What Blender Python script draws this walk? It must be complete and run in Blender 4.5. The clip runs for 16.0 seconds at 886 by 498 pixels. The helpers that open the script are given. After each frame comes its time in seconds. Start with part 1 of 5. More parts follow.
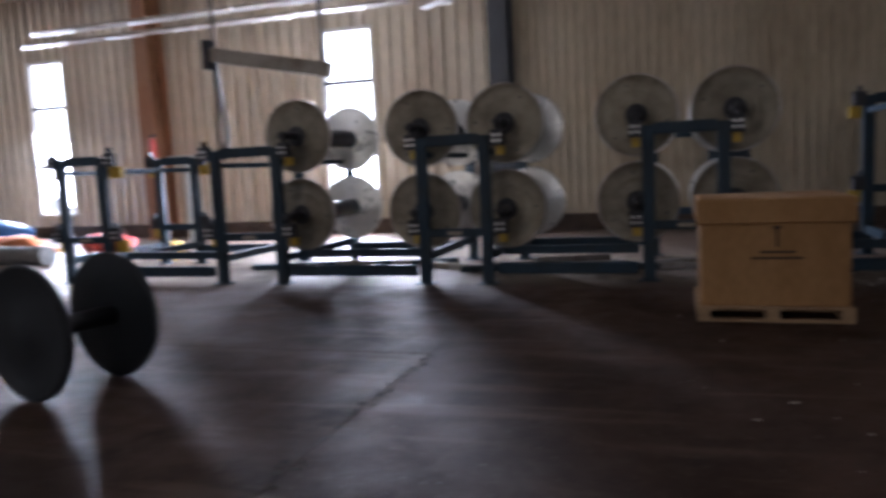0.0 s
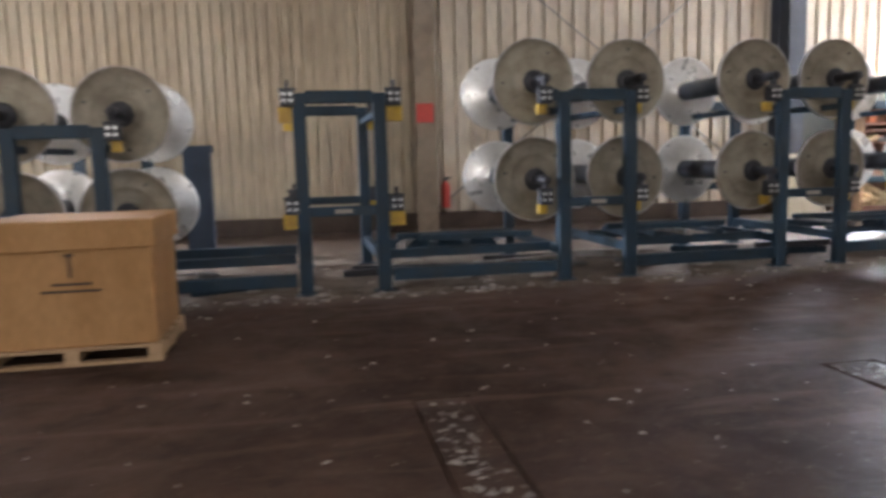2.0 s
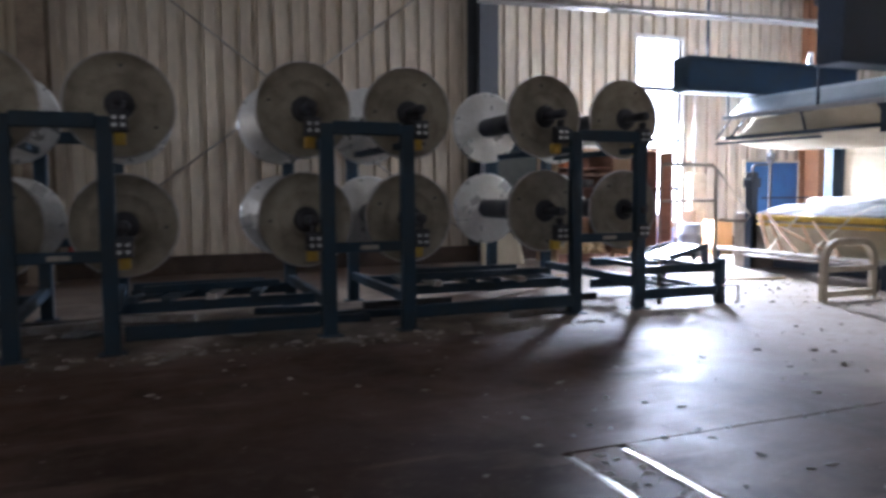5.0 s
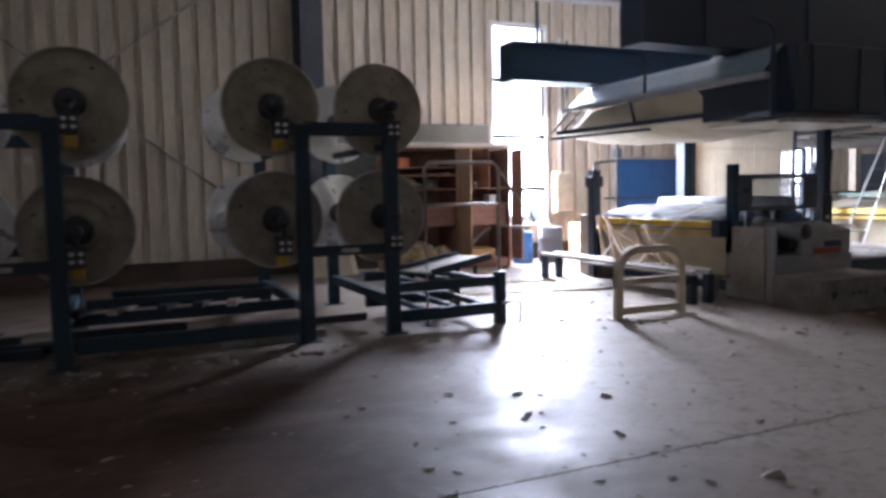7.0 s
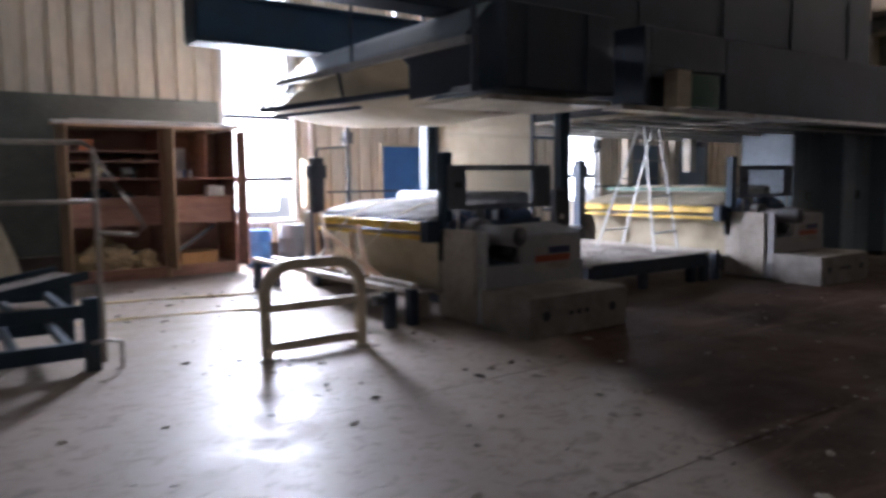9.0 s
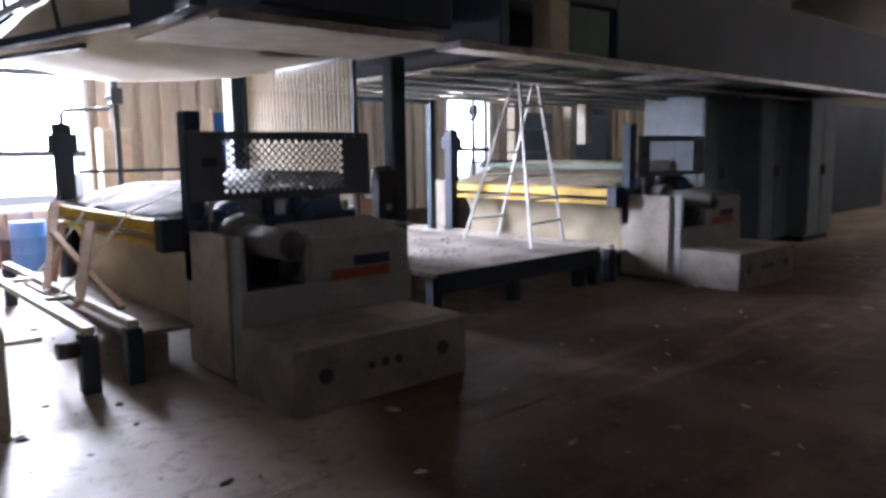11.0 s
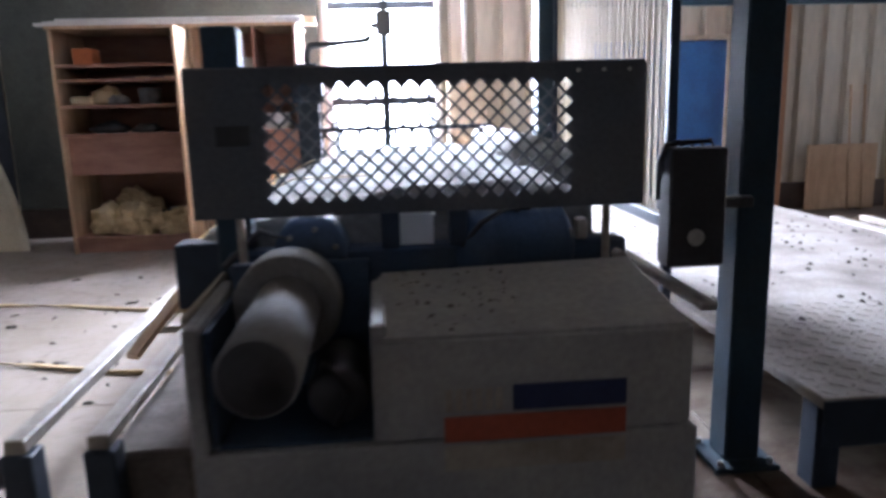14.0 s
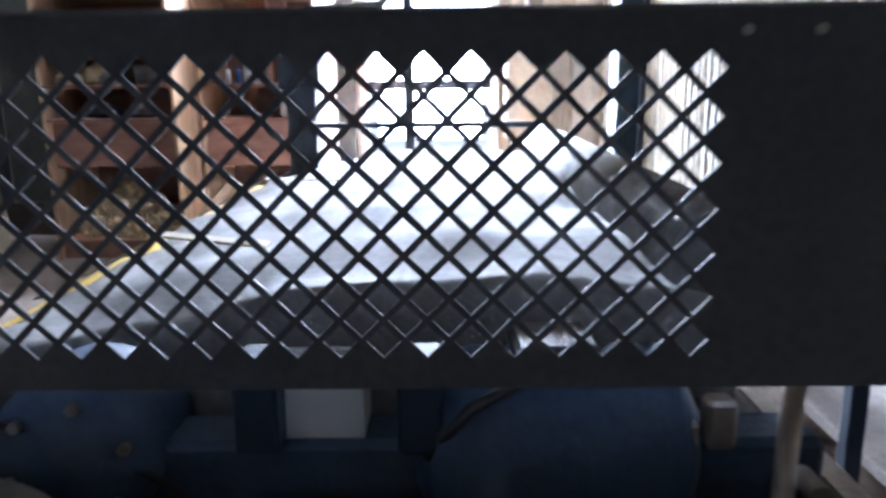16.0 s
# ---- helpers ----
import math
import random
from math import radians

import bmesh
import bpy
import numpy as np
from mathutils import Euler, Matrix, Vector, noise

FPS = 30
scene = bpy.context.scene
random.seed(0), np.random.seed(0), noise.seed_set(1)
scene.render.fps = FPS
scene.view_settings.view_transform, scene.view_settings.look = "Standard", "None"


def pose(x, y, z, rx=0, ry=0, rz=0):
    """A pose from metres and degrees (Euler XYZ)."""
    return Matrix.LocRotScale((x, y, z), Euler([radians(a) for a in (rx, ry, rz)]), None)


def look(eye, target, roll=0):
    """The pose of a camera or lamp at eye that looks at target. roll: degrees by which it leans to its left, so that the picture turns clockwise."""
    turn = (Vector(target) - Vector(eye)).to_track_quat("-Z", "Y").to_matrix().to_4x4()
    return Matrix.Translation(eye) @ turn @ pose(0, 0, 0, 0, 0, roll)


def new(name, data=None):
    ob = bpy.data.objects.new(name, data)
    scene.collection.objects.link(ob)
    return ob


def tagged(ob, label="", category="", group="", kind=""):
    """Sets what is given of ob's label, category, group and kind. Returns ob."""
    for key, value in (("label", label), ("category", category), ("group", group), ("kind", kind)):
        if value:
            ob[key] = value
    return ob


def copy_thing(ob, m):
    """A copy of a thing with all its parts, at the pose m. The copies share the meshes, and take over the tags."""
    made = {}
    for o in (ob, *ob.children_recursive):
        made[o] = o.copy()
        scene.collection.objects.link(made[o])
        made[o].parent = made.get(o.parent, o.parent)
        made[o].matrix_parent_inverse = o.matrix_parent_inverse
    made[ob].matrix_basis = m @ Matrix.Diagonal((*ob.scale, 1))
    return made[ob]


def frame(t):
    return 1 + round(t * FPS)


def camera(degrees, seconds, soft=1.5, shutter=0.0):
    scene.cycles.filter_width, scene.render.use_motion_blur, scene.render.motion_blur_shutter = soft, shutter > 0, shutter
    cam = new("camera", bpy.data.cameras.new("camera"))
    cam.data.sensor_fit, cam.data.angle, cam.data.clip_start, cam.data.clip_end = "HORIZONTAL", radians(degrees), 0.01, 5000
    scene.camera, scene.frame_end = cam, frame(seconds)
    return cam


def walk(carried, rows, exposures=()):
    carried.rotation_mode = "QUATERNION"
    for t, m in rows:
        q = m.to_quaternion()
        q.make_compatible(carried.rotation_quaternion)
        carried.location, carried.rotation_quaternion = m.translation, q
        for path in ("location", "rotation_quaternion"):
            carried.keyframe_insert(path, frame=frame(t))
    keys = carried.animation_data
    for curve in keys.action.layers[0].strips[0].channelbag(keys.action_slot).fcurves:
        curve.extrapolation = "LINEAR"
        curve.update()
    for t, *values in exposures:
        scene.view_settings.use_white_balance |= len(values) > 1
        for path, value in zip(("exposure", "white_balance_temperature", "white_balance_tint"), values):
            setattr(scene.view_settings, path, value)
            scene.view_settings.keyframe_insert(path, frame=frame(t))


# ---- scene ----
cam = camera(62.6, 16.0, soft=3.2, shutter=0.6)
METRES, EYE, TILT, LEAN, TURN = 20.0, 1.4, 0.0, 0.0, 17.8
ROWS = [
    (0.0, 0.0, 0.0, 0.0, -0.3, -6.36, 2.7),
    (0.5, 0.0263, 0.0075, -0.0009, -8.52, -6.65, 1.64),
    (1.0, 0.0644, 0.0091, -0.0006, -16.87, -7.01, 1.06),
    (1.5, 0.0958, 0.0135, -0.0008, -24.15, -7.28, 1.48),
    (2.0, 0.1306, 0.0134, -0.0001, -28.85, -7.17, 1.49),
    (2.5, 0.1611, 0.0147, -0.0006, -31.68, -6.78, 1.57),
    (3.0, 0.1967, 0.0105, -0.0012, -33.41, -6.67, 1.26),
    (3.5, 0.2288, 0.0073, -0.0012, -34.6, -6.54, 1.18),
    (4.0, 0.2656, -0.0003, -0.0008, -36.81, -5.9, 0.78),
    (4.5, 0.2989, -0.0038, -0.0004, -38.1, -5.03, 0.81),
    (5.0, 0.3339, -0.0133, 0.0006, -39.32, -4.49, 0.39),
    (7.5, 0.5108, -0.0437, 0.0008, -42.15, -4.6, 1.33),
    (8.0, 0.5471, -0.0433, 0.0014, -42.8, -5.01, 1.26),
    (8.5, 0.579, -0.0403, 0.0014, -46.92, -5.22, 0.89),
    (9.0, 0.616, -0.0407, 0.0011, -53.67, -5.5, 0.64),
    (9.5, 0.6491, -0.0375, 0.0008, -58.13, -5.31, 0.7),
    (9.7, 0.6622, -0.0357, 0.0008, -61.6, -5.35, 0.7),
    (11.8, 0.7975, 0.0033, -0.0004, -53.4, -10.7, 2.5),
    (12.0, 0.8085, 0.0077, -0.0006, -48.35, -10.94, 2.64),
    (12.5, 0.832, 0.0217, 0.0005, -38.32, -11.15, 2.58),
    (13.0, 0.8577, 0.0335, 0.001, -31.76, -11.2, 2.97),
    (13.5, 0.878, 0.0418, 0.0019, -25.18, -11.31, 2.68),
    (14.0, 0.9, 0.0552, 0.0026, -22.93, -11.6, 1.46),
    (14.5, 0.9145, 0.072, 0.0028, -22.32, -11.95, 1.3),
    (15.0, 0.9248, 0.0923, 0.0031, -20.64, -12.07, 0.98),
    (15.5, 0.9325, 0.1059, 0.0061, -18.51, -12.19, 1.19),
    (16.0, 0.9355, 0.1179, 0.0039, -17.32, -12.93, 0.6),
]
walk(cam, [(t, pose(0, 0, EYE, TILT, LEAN, TURN) @ pose(METRES * x, METRES * y, METRES * z, 90 + pitch, roll, yaw)) for t, x, y, z, yaw, pitch, roll in ROWS],
     exposures=[(0.0, 1.3, 5800, 20), (0.6, 1.45, 6300, 20), (1.0, 2.1, 6800, 20), (1.5, 3.1, 6750, 18), (2.1, 3.25, 6000, 16), (2.7, 2.75, 5850, 15), (3.5, 2.15, 5500, 16), (5.0, 1.65, 5650, 17), (8.0, 0.65, 5950, 20),
                (9.5, 0.5, 6100, 20), (12.0, 0.75, 6050, 21), (13.5, 0.85, 5900, 20), (15.0, 1.15, 5500, 16), (16.0, 1.25, 5450, 15)])

# ---------------------------------------------------------------- light
WALL_Y, EAVE = 15.25, 6.2
WINDOWS = ((-15.42, 1.03, 0.7, 4.53), (-6.93, 1.13, 0.7, 4.53), (16.895, 1.2, 0.75, 4.74), (24.9, 1.16, 0.75, 4.7))  # centre x, width, sill, head

world = bpy.data.worlds.new("overcast_sky")
scene.world = world
world.use_nodes = True
wn = world.node_tree
sky = wn.nodes.new("ShaderNodeTexSky")
sky.sky_type, sky.sun_disc = "NISHITA", False
sky.sun_elevation, sky.sun_rotation = radians(38), radians(0)
sky.air_density, sky.dust_density = 1.0, 3.0
wn.links.new(sky.outputs[0], wn.nodes["Background"].inputs[0])
wn.nodes["Background"].inputs[1].default_value = 0.12

sun = new("sun", bpy.data.lights.new("sun", "SUN"))
sun.data.energy, sun.data.angle, sun.data.color = 0.8, radians(12), (1.0, 0.96, 0.9)
sun.matrix_world = look((0, 60, 46), (0, 0, 0))


def area_lamp(x, y, z, width, height, watts, target, color=(0.86, 0.92, 1.0)):
    """Area lamp: one window's daylight in its opening, and the fill from the unseen south wall."""
    lamp = new("window_daylight", bpy.data.lights.new("window_daylight", "AREA"))
    lamp.data.shape, lamp.data.size, lamp.data.size_y = "RECTANGLE", width, height
    lamp.data.energy, lamp.data.color = watts, color
    lamp.matrix_world = look((x, y, z), target)
    return lamp


for wx, ww, z0, z1 in WINDOWS:
    area_lamp(wx, WALL_Y + 0.02, (z0 + z1) / 2, ww - 0.1, z1 - z0 - 0.1, 1650 if 16 < wx < 18 else 90 if wx > 20 else 800, (wx, WALL_Y - 4, (z0 + z1) / 2 - 1.2))
# unseen openings behind: two inferred from warm crate light, x 15 added as fill
SOUTH = ((-8.0, 2.2, 24), (0.6, 2.2, 9), (15.0, 2.2, 5))
for wx, ww, watts in SOUTH:
    area_lamp(wx, -8.95, 3.6, ww, 1.5, watts, (wx, 4.0, 1.0), (1.0, 0.84, 0.66)).data.spread = radians(125)
# long strip window high in the far east wall
strip = area_lamp(39.9, 6.0, 3.5, 10.0, 0.6, 1150, (33, 5.5, 9.0), (1.0, 0.90, 0.74))
strip.data.spread = radians(80)


# ---------------------------------------------------------------- materials
def mat(name, color, rough=0.6, metal=0.0, color2=None, scale=6.0, fine=60.0, bump=0.15, dirt=0.35, stretch=(1, 1, 1), spec=0.5, rand=0.0, coord="Object", detail=6):
    """Painted or bare surface with broad stains, fine grain, and relief."""
    m = bpy.data.materials.new(name)
    m.use_nodes = True
    nt = m.node_tree
    b = nt.nodes["Principled BSDF"]
    tc = nt.nodes.new("ShaderNodeTexCoord")
    mp = nt.nodes.new("ShaderNodeMapping")
    mp.inputs["Scale"].default_value = stretch
    nt.links.new(tc.outputs[coord], mp.inputs[0])
    n1 = nt.nodes.new("ShaderNodeTexNoise")
    n1.inputs["Scale"].default_value, n1.inputs["Detail"].default_value, n1.inputs["Roughness"].default_value = scale, detail, 0.62
    n2 = nt.nodes.new("ShaderNodeTexNoise")
    n2.inputs["Scale"].default_value, n2.inputs["Detail"].default_value = fine, 4
    nt.links.new(mp.outputs[0], n1.inputs[0])
    nt.links.new(mp.outputs[0], n2.inputs[0])
    ramp = nt.nodes.new("ShaderNodeValToRGB")
    ramp.color_ramp.elements[0].position, ramp.color_ramp.elements[1].position = 0.42, 0.68
    c2 = color2 or tuple(c * 0.55 for c in color)
    ramp.color_ramp.elements[0].color = (*color, 1)
    ramp.color_ramp.elements[1].color = (*[a * (1 - dirt) + c * dirt for a, c in zip(color, c2)], 1) if color2 is None else (*c2, 1)
    nt.links.new(n1.outputs[0], ramp.inputs[0])
    mix = nt.nodes.new("ShaderNodeMix")
    mix.data_type, mix.blend_type = "RGBA", "MULTIPLY"
    mix.inputs[0].default_value = 0.5
    nt.links.new(ramp.outputs[0], mix.inputs[6])
    grain = nt.nodes.new("ShaderNodeMapRange")
    grain.inputs[1].default_value, grain.inputs[2].default_value = 0.3, 0.7
    grain.inputs[3].default_value, grain.inputs[4].default_value = 0.7, 1.15
    nt.links.new(n2.outputs[0], grain.inputs[0])
    nt.links.new(grain.outputs[0], mix.inputs[7])
    out = mix.outputs[2]
    if rand:
        info = nt.nodes.new("ShaderNodeObjectInfo")
        hsv = nt.nodes.new("ShaderNodeHueSaturation")
        mr = nt.nodes.new("ShaderNodeMapRange")
        mr.inputs[3].default_value, mr.inputs[4].default_value = 1 - rand, 1 + rand
        nt.links.new(info.outputs["Random"], mr.inputs[0])
        nt.links.new(mr.outputs[0], hsv.inputs["Value"])
        nt.links.new(out, hsv.inputs["Color"])
        out = hsv.outputs[0]
    nt.links.new(out, b.inputs["Base Color"])
    rr = nt.nodes.new("ShaderNodeMapRange")
    rr.inputs[3].default_value, rr.inputs[4].default_value = max(0.05, rough - 0.14), min(1, rough + 0.14)
    nt.links.new(n1.outputs[0], rr.inputs[0])
    nt.links.new(rr.outputs[0], b.inputs["Roughness"])
    b.inputs["Metallic"].default_value = metal
    b.inputs["Specular IOR Level"].default_value = spec
    if bump:
        bp = nt.nodes.new("ShaderNodeBump")
        bp.inputs["Strength"].default_value, bp.inputs["Distance"].default_value = bump, 0.01
        nt.links.new(n2.outputs[0], bp.inputs["Height"])
        nt.links.new(bp.outputs[0], b.inputs["Normal"])
    return m


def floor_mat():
    """Worn concrete: brown oil stains, scuffs, pale lint dust by the machines ended at their shadow edge, window light
    painted behind the racks.
    """
    m = bpy.data.materials.new("worn_concrete")
    m.use_nodes = True
    nt = m.node_tree
    b = nt.nodes["Principled BSDF"]
    tc = nt.nodes.new("ShaderNodeTexCoord")

    def tex(scale, detail, rough=0.6, stretch=None, distort=0.0):
        n = nt.nodes.new("ShaderNodeTexNoise")
        n.inputs["Scale"].default_value, n.inputs["Detail"].default_value = scale, detail
        n.inputs["Roughness"].default_value, n.inputs["Distortion"].default_value = rough, distort
        src = tc.outputs["Object"]
        if stretch:
            mp = nt.nodes.new("ShaderNodeMapping")
            mp.inputs["Scale"].default_value, mp.inputs["Rotation"].default_value = stretch, (0, 0, 0.35)
            nt.links.new(src, mp.inputs[0])
            src = mp.outputs[0]
        nt.links.new(src, n.inputs[0])
        return n.outputs[0]

    def ramp(v, lo, hi, a=0.0, c=1.0):
        r = nt.nodes.new("ShaderNodeMapRange")
        r.interpolation_type = "SMOOTHSTEP"
        r.inputs[1].default_value, r.inputs[2].default_value, r.inputs[3].default_value, r.inputs[4].default_value = lo, hi, a, c
        nt.links.new(v, r.inputs[0])
        return r.outputs[0]

    def calc(op, u, v):
        k = nt.nodes.new("ShaderNodeMath")
        k.operation = op
        for i, w in enumerate((u, v)):
            if isinstance(w, (int, float)):
                k.inputs[i].default_value = w
            else:
                nt.links.new(w, k.inputs[i])
        return k.outputs[0]

    def blend(fac, u, v):
        x = nt.nodes.new("ShaderNodeMix")
        x.data_type = "RGBA"
        nt.links.new(fac, x.inputs[0])
        for i, w in ((6, u), (7, v)):
            if isinstance(w, tuple):
                x.inputs[i].default_value = (*w, 1)
            else:
                nt.links.new(w, x.inputs[i])
        return x.outputs[2]

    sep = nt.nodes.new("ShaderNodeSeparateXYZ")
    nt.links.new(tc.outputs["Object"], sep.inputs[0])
    big, mid, fine = tex(0.45, 8, 0.65, None, 0.6), tex(2.3, 8, 0.7, None, 0.3), tex(28, 4)
    streak = tex(1.2, 6, 0.6, (0.5, 3.0, 1.0), 0.4)
    # dust colour stops on a diagonal, painting in the machine's shadow on the floor
    lit_reach = calc("MULTIPLY", calc("MULTIPLY", ramp(sep.outputs[0], 8.5, 14.0), ramp(sep.outputs[1], -1.0, 5.0)), ramp(calc("SUBTRACT", sep.outputs[0], calc("MULTIPLY", sep.outputs[1], 0.55)), 12.0, 13.0, 1.0, 0.03))
    dust = ramp(calc("ADD", lit_reach, calc("MULTIPLY", calc("SUBTRACT", big, 0.5), 0.9)), 0.25, 0.85)
    c = blend(ramp(big, 0.38, 0.62), (0.078, 0.045, 0.031), (0.037, 0.020, 0.0135))
    c = blend(ramp(mid, 0.50, 0.72, 0.0, 0.7), c, (0.036, 0.025, 0.020))
    c = blend(ramp(streak, 0.52, 0.68, 0.0, 0.55), c, (0.135, 0.09, 0.068))
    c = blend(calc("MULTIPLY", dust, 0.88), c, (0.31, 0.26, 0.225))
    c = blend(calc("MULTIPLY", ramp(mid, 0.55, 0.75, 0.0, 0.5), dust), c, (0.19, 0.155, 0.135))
    grit = tex(7.5, 8, 0.75, None, 0.8)
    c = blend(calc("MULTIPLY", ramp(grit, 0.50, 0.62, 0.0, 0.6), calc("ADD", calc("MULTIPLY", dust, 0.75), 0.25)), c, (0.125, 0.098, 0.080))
    # paler band towards the north wall: window light on the floor put into the colour
    daylit = calc("MULTIPLY", calc("MULTIPLY", ramp(sep.outputs[1], 7.9, 8.8), ramp(sep.outputs[1], 11.0, 14.5, 1.0, 0.4)), ramp(calc("ADD", calc("MULTIPLY", mid, 0.6), calc("MULTIPLY", big, 0.4)), 0.42, 0.58, 0.15, 0.8))
    c = blend(daylit, c, (0.25, 0.21, 0.165))
    c = blend(ramp(fine, 0.62, 0.74, 0.0, 0.5), c, (0.27, 0.24, 0.21))
    nt.links.new(c, b.inputs["Base Color"])
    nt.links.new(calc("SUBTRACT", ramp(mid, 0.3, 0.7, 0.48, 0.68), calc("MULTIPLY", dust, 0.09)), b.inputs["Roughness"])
    b.inputs["Specular IOR Level"].default_value = 0.085
    bp = nt.nodes.new("ShaderNodeBump")
    bp.inputs["Strength"].default_value, bp.inputs["Distance"].default_value = 0.22, 0.01
    nt.links.new(calc("ADD", calc("ADD", mid, calc("MULTIPLY", fine, 0.3)), calc("MULTIPLY", grit, 0.5)), bp.inputs["Height"])
    nt.links.new(bp.outputs[0], b.inputs["Normal"])
    return m


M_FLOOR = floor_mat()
M_SOIL = mat("trench_dirt", (0.06, 0.05, 0.042), 0.9, scale=8, fine=70, bump=0.8)
M_WALL = mat("beige_sheet_steel", (0.62, 0.54, 0.42), 0.5, 0, (0.48, 0.40, 0.30), scale=0.8, fine=12, bump=0.05, stretch=(1, 1, 0.25))
M_WALL2 = mat("old_tan_sheet_steel", (0.48, 0.40, 0.28), 0.55, 0, (0.38, 0.30, 0.20), scale=0.7, fine=10, bump=0.05, stretch=(1, 1, 0.3))
M_PLAIN = mat("dull_wall_sheet", (0.30, 0.29, 0.27), 0.7, scale=0.6, fine=14, bump=0.08)
M_ROOF = mat("white_roof_insulation", (0.48, 0.45, 0.40), 0.8, scale=0.7, fine=8, bump=0.1)
M_STEEL = mat("dark_column_paint", (0.07, 0.075, 0.085), 0.55, 0, scale=2.0, fine=30)
M_TANCOL = mat("tan_column_paint", (0.27, 0.21, 0.145), 0.6, 0, (0.17, 0.12, 0.08), scale=2.0, fine=30)
M_RUSTCOL = mat("red_oxide_paint", (0.31, 0.15, 0.075), 0.6, scale=2.0, fine=30)
M_BLUE = mat("blue_machine_paint", (0.018, 0.042, 0.066), 0.55, 0, (0.030, 0.042, 0.050), scale=3, fine=60, rand=0.15, spec=0.3)
M_NAVY = mat("navy_housing_paint", (0.014, 0.027, 0.05), 0.6, 0, (0.022, 0.03, 0.043), scale=1.2, fine=20)
# one metal in two tones: dusty, shaded front flanges and window-lit back flanges
M_ALU_SHADED = mat("dusty_shaded_aluminium", (0.29, 0.255, 0.19), 0.5, 0.3, (0.18, 0.15, 0.105), scale=4, fine=70, bump=0.1, rand=0.12)
M_ALU_LIT = mat("lit_aluminium", (0.80, 0.80, 0.78), 0.3, 0.6, (0.66, 0.64, 0.60), scale=3, fine=50, bump=0.05)
M_BLACK = mat("black_oily_iron", (0.030, 0.030, 0.034), 0.5, 0.1, scale=5, fine=60)
# black guard, its colour lifted to slate for the window glare over it
M_GUARD = mat("black_guard_glare_tint", (0.095, 0.108, 0.13), 0.7, 0, (0.12, 0.12, 0.125), scale=3, fine=60, spec=0.3)
M_ROLL = mat("oily_grey_roller_steel", (0.20, 0.20, 0.205), 0.75, 0.1, (0.18, 0.17, 0.16), scale=6, fine=60, spec=0.3)
M_RECESS = mat("mid_blue_machine_paint", (0.045, 0.078, 0.135), 0.6, 0, (0.06, 0.08, 0.115), scale=4, fine=60, spec=0.3)
# darker copy of the cream canvas: the first machine's shade put into the colour
M_CLOTH_SHADED = mat("shaded_cream_canvas", (0.30, 0.255, 0.18), 0.95, 0, (0.22, 0.18, 0.12), scale=2.5, fine=60, bump=0.3)
M_BARREL = mat("dark_barrel_paint", (0.022, 0.026, 0.034), 0.5, 0.0, scale=4, fine=60)
M_YEL = mat("safety_yellow_paint", (0.62, 0.40, 0.03), 0.45, 0, (0.42, 0.25, 0.03), scale=5, fine=60)
M_BOLT = mat("zinc_bolt", (0.65, 0.65, 0.63), 0.35, 0.8, scale=20, fine=80)
M_CARD = mat("brown_cardboard", (0.42, 0.23, 0.09), 0.85, 0, (0.36, 0.19, 0.07), scale=3, fine=40, bump=0.1, stretch=(1, 1, 0.3))
M_INK = mat("dark_print_ink", (0.07, 0.045, 0.03), 0.8, scale=10)
M_PALLET = mat("pale_pallet_wood", (0.46, 0.31, 0.17), 0.8, 0, (0.34, 0.22, 0.12), scale=4, fine=50, stretch=(0.4, 3, 3))
M_CREAMP = mat("cream_guard_paint", (0.50, 0.43, 0.32), 0.45, 0, (0.38, 0.31, 0.22), scale=5, fine=50)
M_CAB = mat("grey_beige_cabinet_paint", (0.36, 0.32, 0.27), 0.55, 0, (0.22, 0.185, 0.15), scale=3, fine=40, bump=0.25)
M_HOOD = mat("dusty_grey_hood", (0.27, 0.27, 0.28), 0.5, 0, (0.36, 0.35, 0.33), scale=3.5, fine=45, bump=0.2)
M_PLINTH = mat("dirty_grey_plinth_paint", (0.235, 0.215, 0.19), 0.6, 0, (0.13, 0.112, 0.095), scale=3, fine=40, bump=0.25)
M_CLOTH = mat("cream_canvas", (0.53, 0.46, 0.33), 0.9, 0, (0.43, 0.36, 0.25), scale=2.2, fine=60, bump=0.25)
M_WHITEC = mat("white_dusty_sheet", (0.21, 0.206, 0.2), 0.9, 0, (0.12, 0.117, 0.11), scale=5, fine=50, bump=0.2)
M_WOOD = mat("red_brown_plywood", (0.33, 0.17, 0.118), 0.65, 0, (0.24, 0.118, 0.082), scale=3, fine=40, stretch=(1, 1, 4))
M_WOODL = mat("raw_timber_edge", (0.50, 0.33, 0.20), 0.75, 0, (0.38, 0.24, 0.14), scale=3, fine=40, stretch=(4, 4, 0.5))
M_SACK = mat("cream_sackcloth", (0.56, 0.42, 0.24), 0.95, 0, (0.44, 0.32, 0.18), scale=6, fine=80, bump=0.4)
M_DUST = mat("lint_dusted_plate", (0.30, 0.27, 0.24), 0.9, 0, (0.14, 0.112, 0.095), scale=2.0, fine=40, bump=0.4)
M_LADDER = mat("white_aluminium_ladder", (0.42, 0.42, 0.40), 0.5, 0.2, scale=8, fine=60)
M_WHITEP = mat("off_white_paint", (0.72, 0.70, 0.66), 0.5, scale=4, fine=40)
M_RED = mat("red_paint", (0.55, 0.06, 0.04), 0.5, scale=6, fine=50)
M_DBLUE = mat("bright_blue_paint", (0.035, 0.13, 0.33), 0.5, 0, (0.035, 0.10, 0.25), scale=3, fine=40)
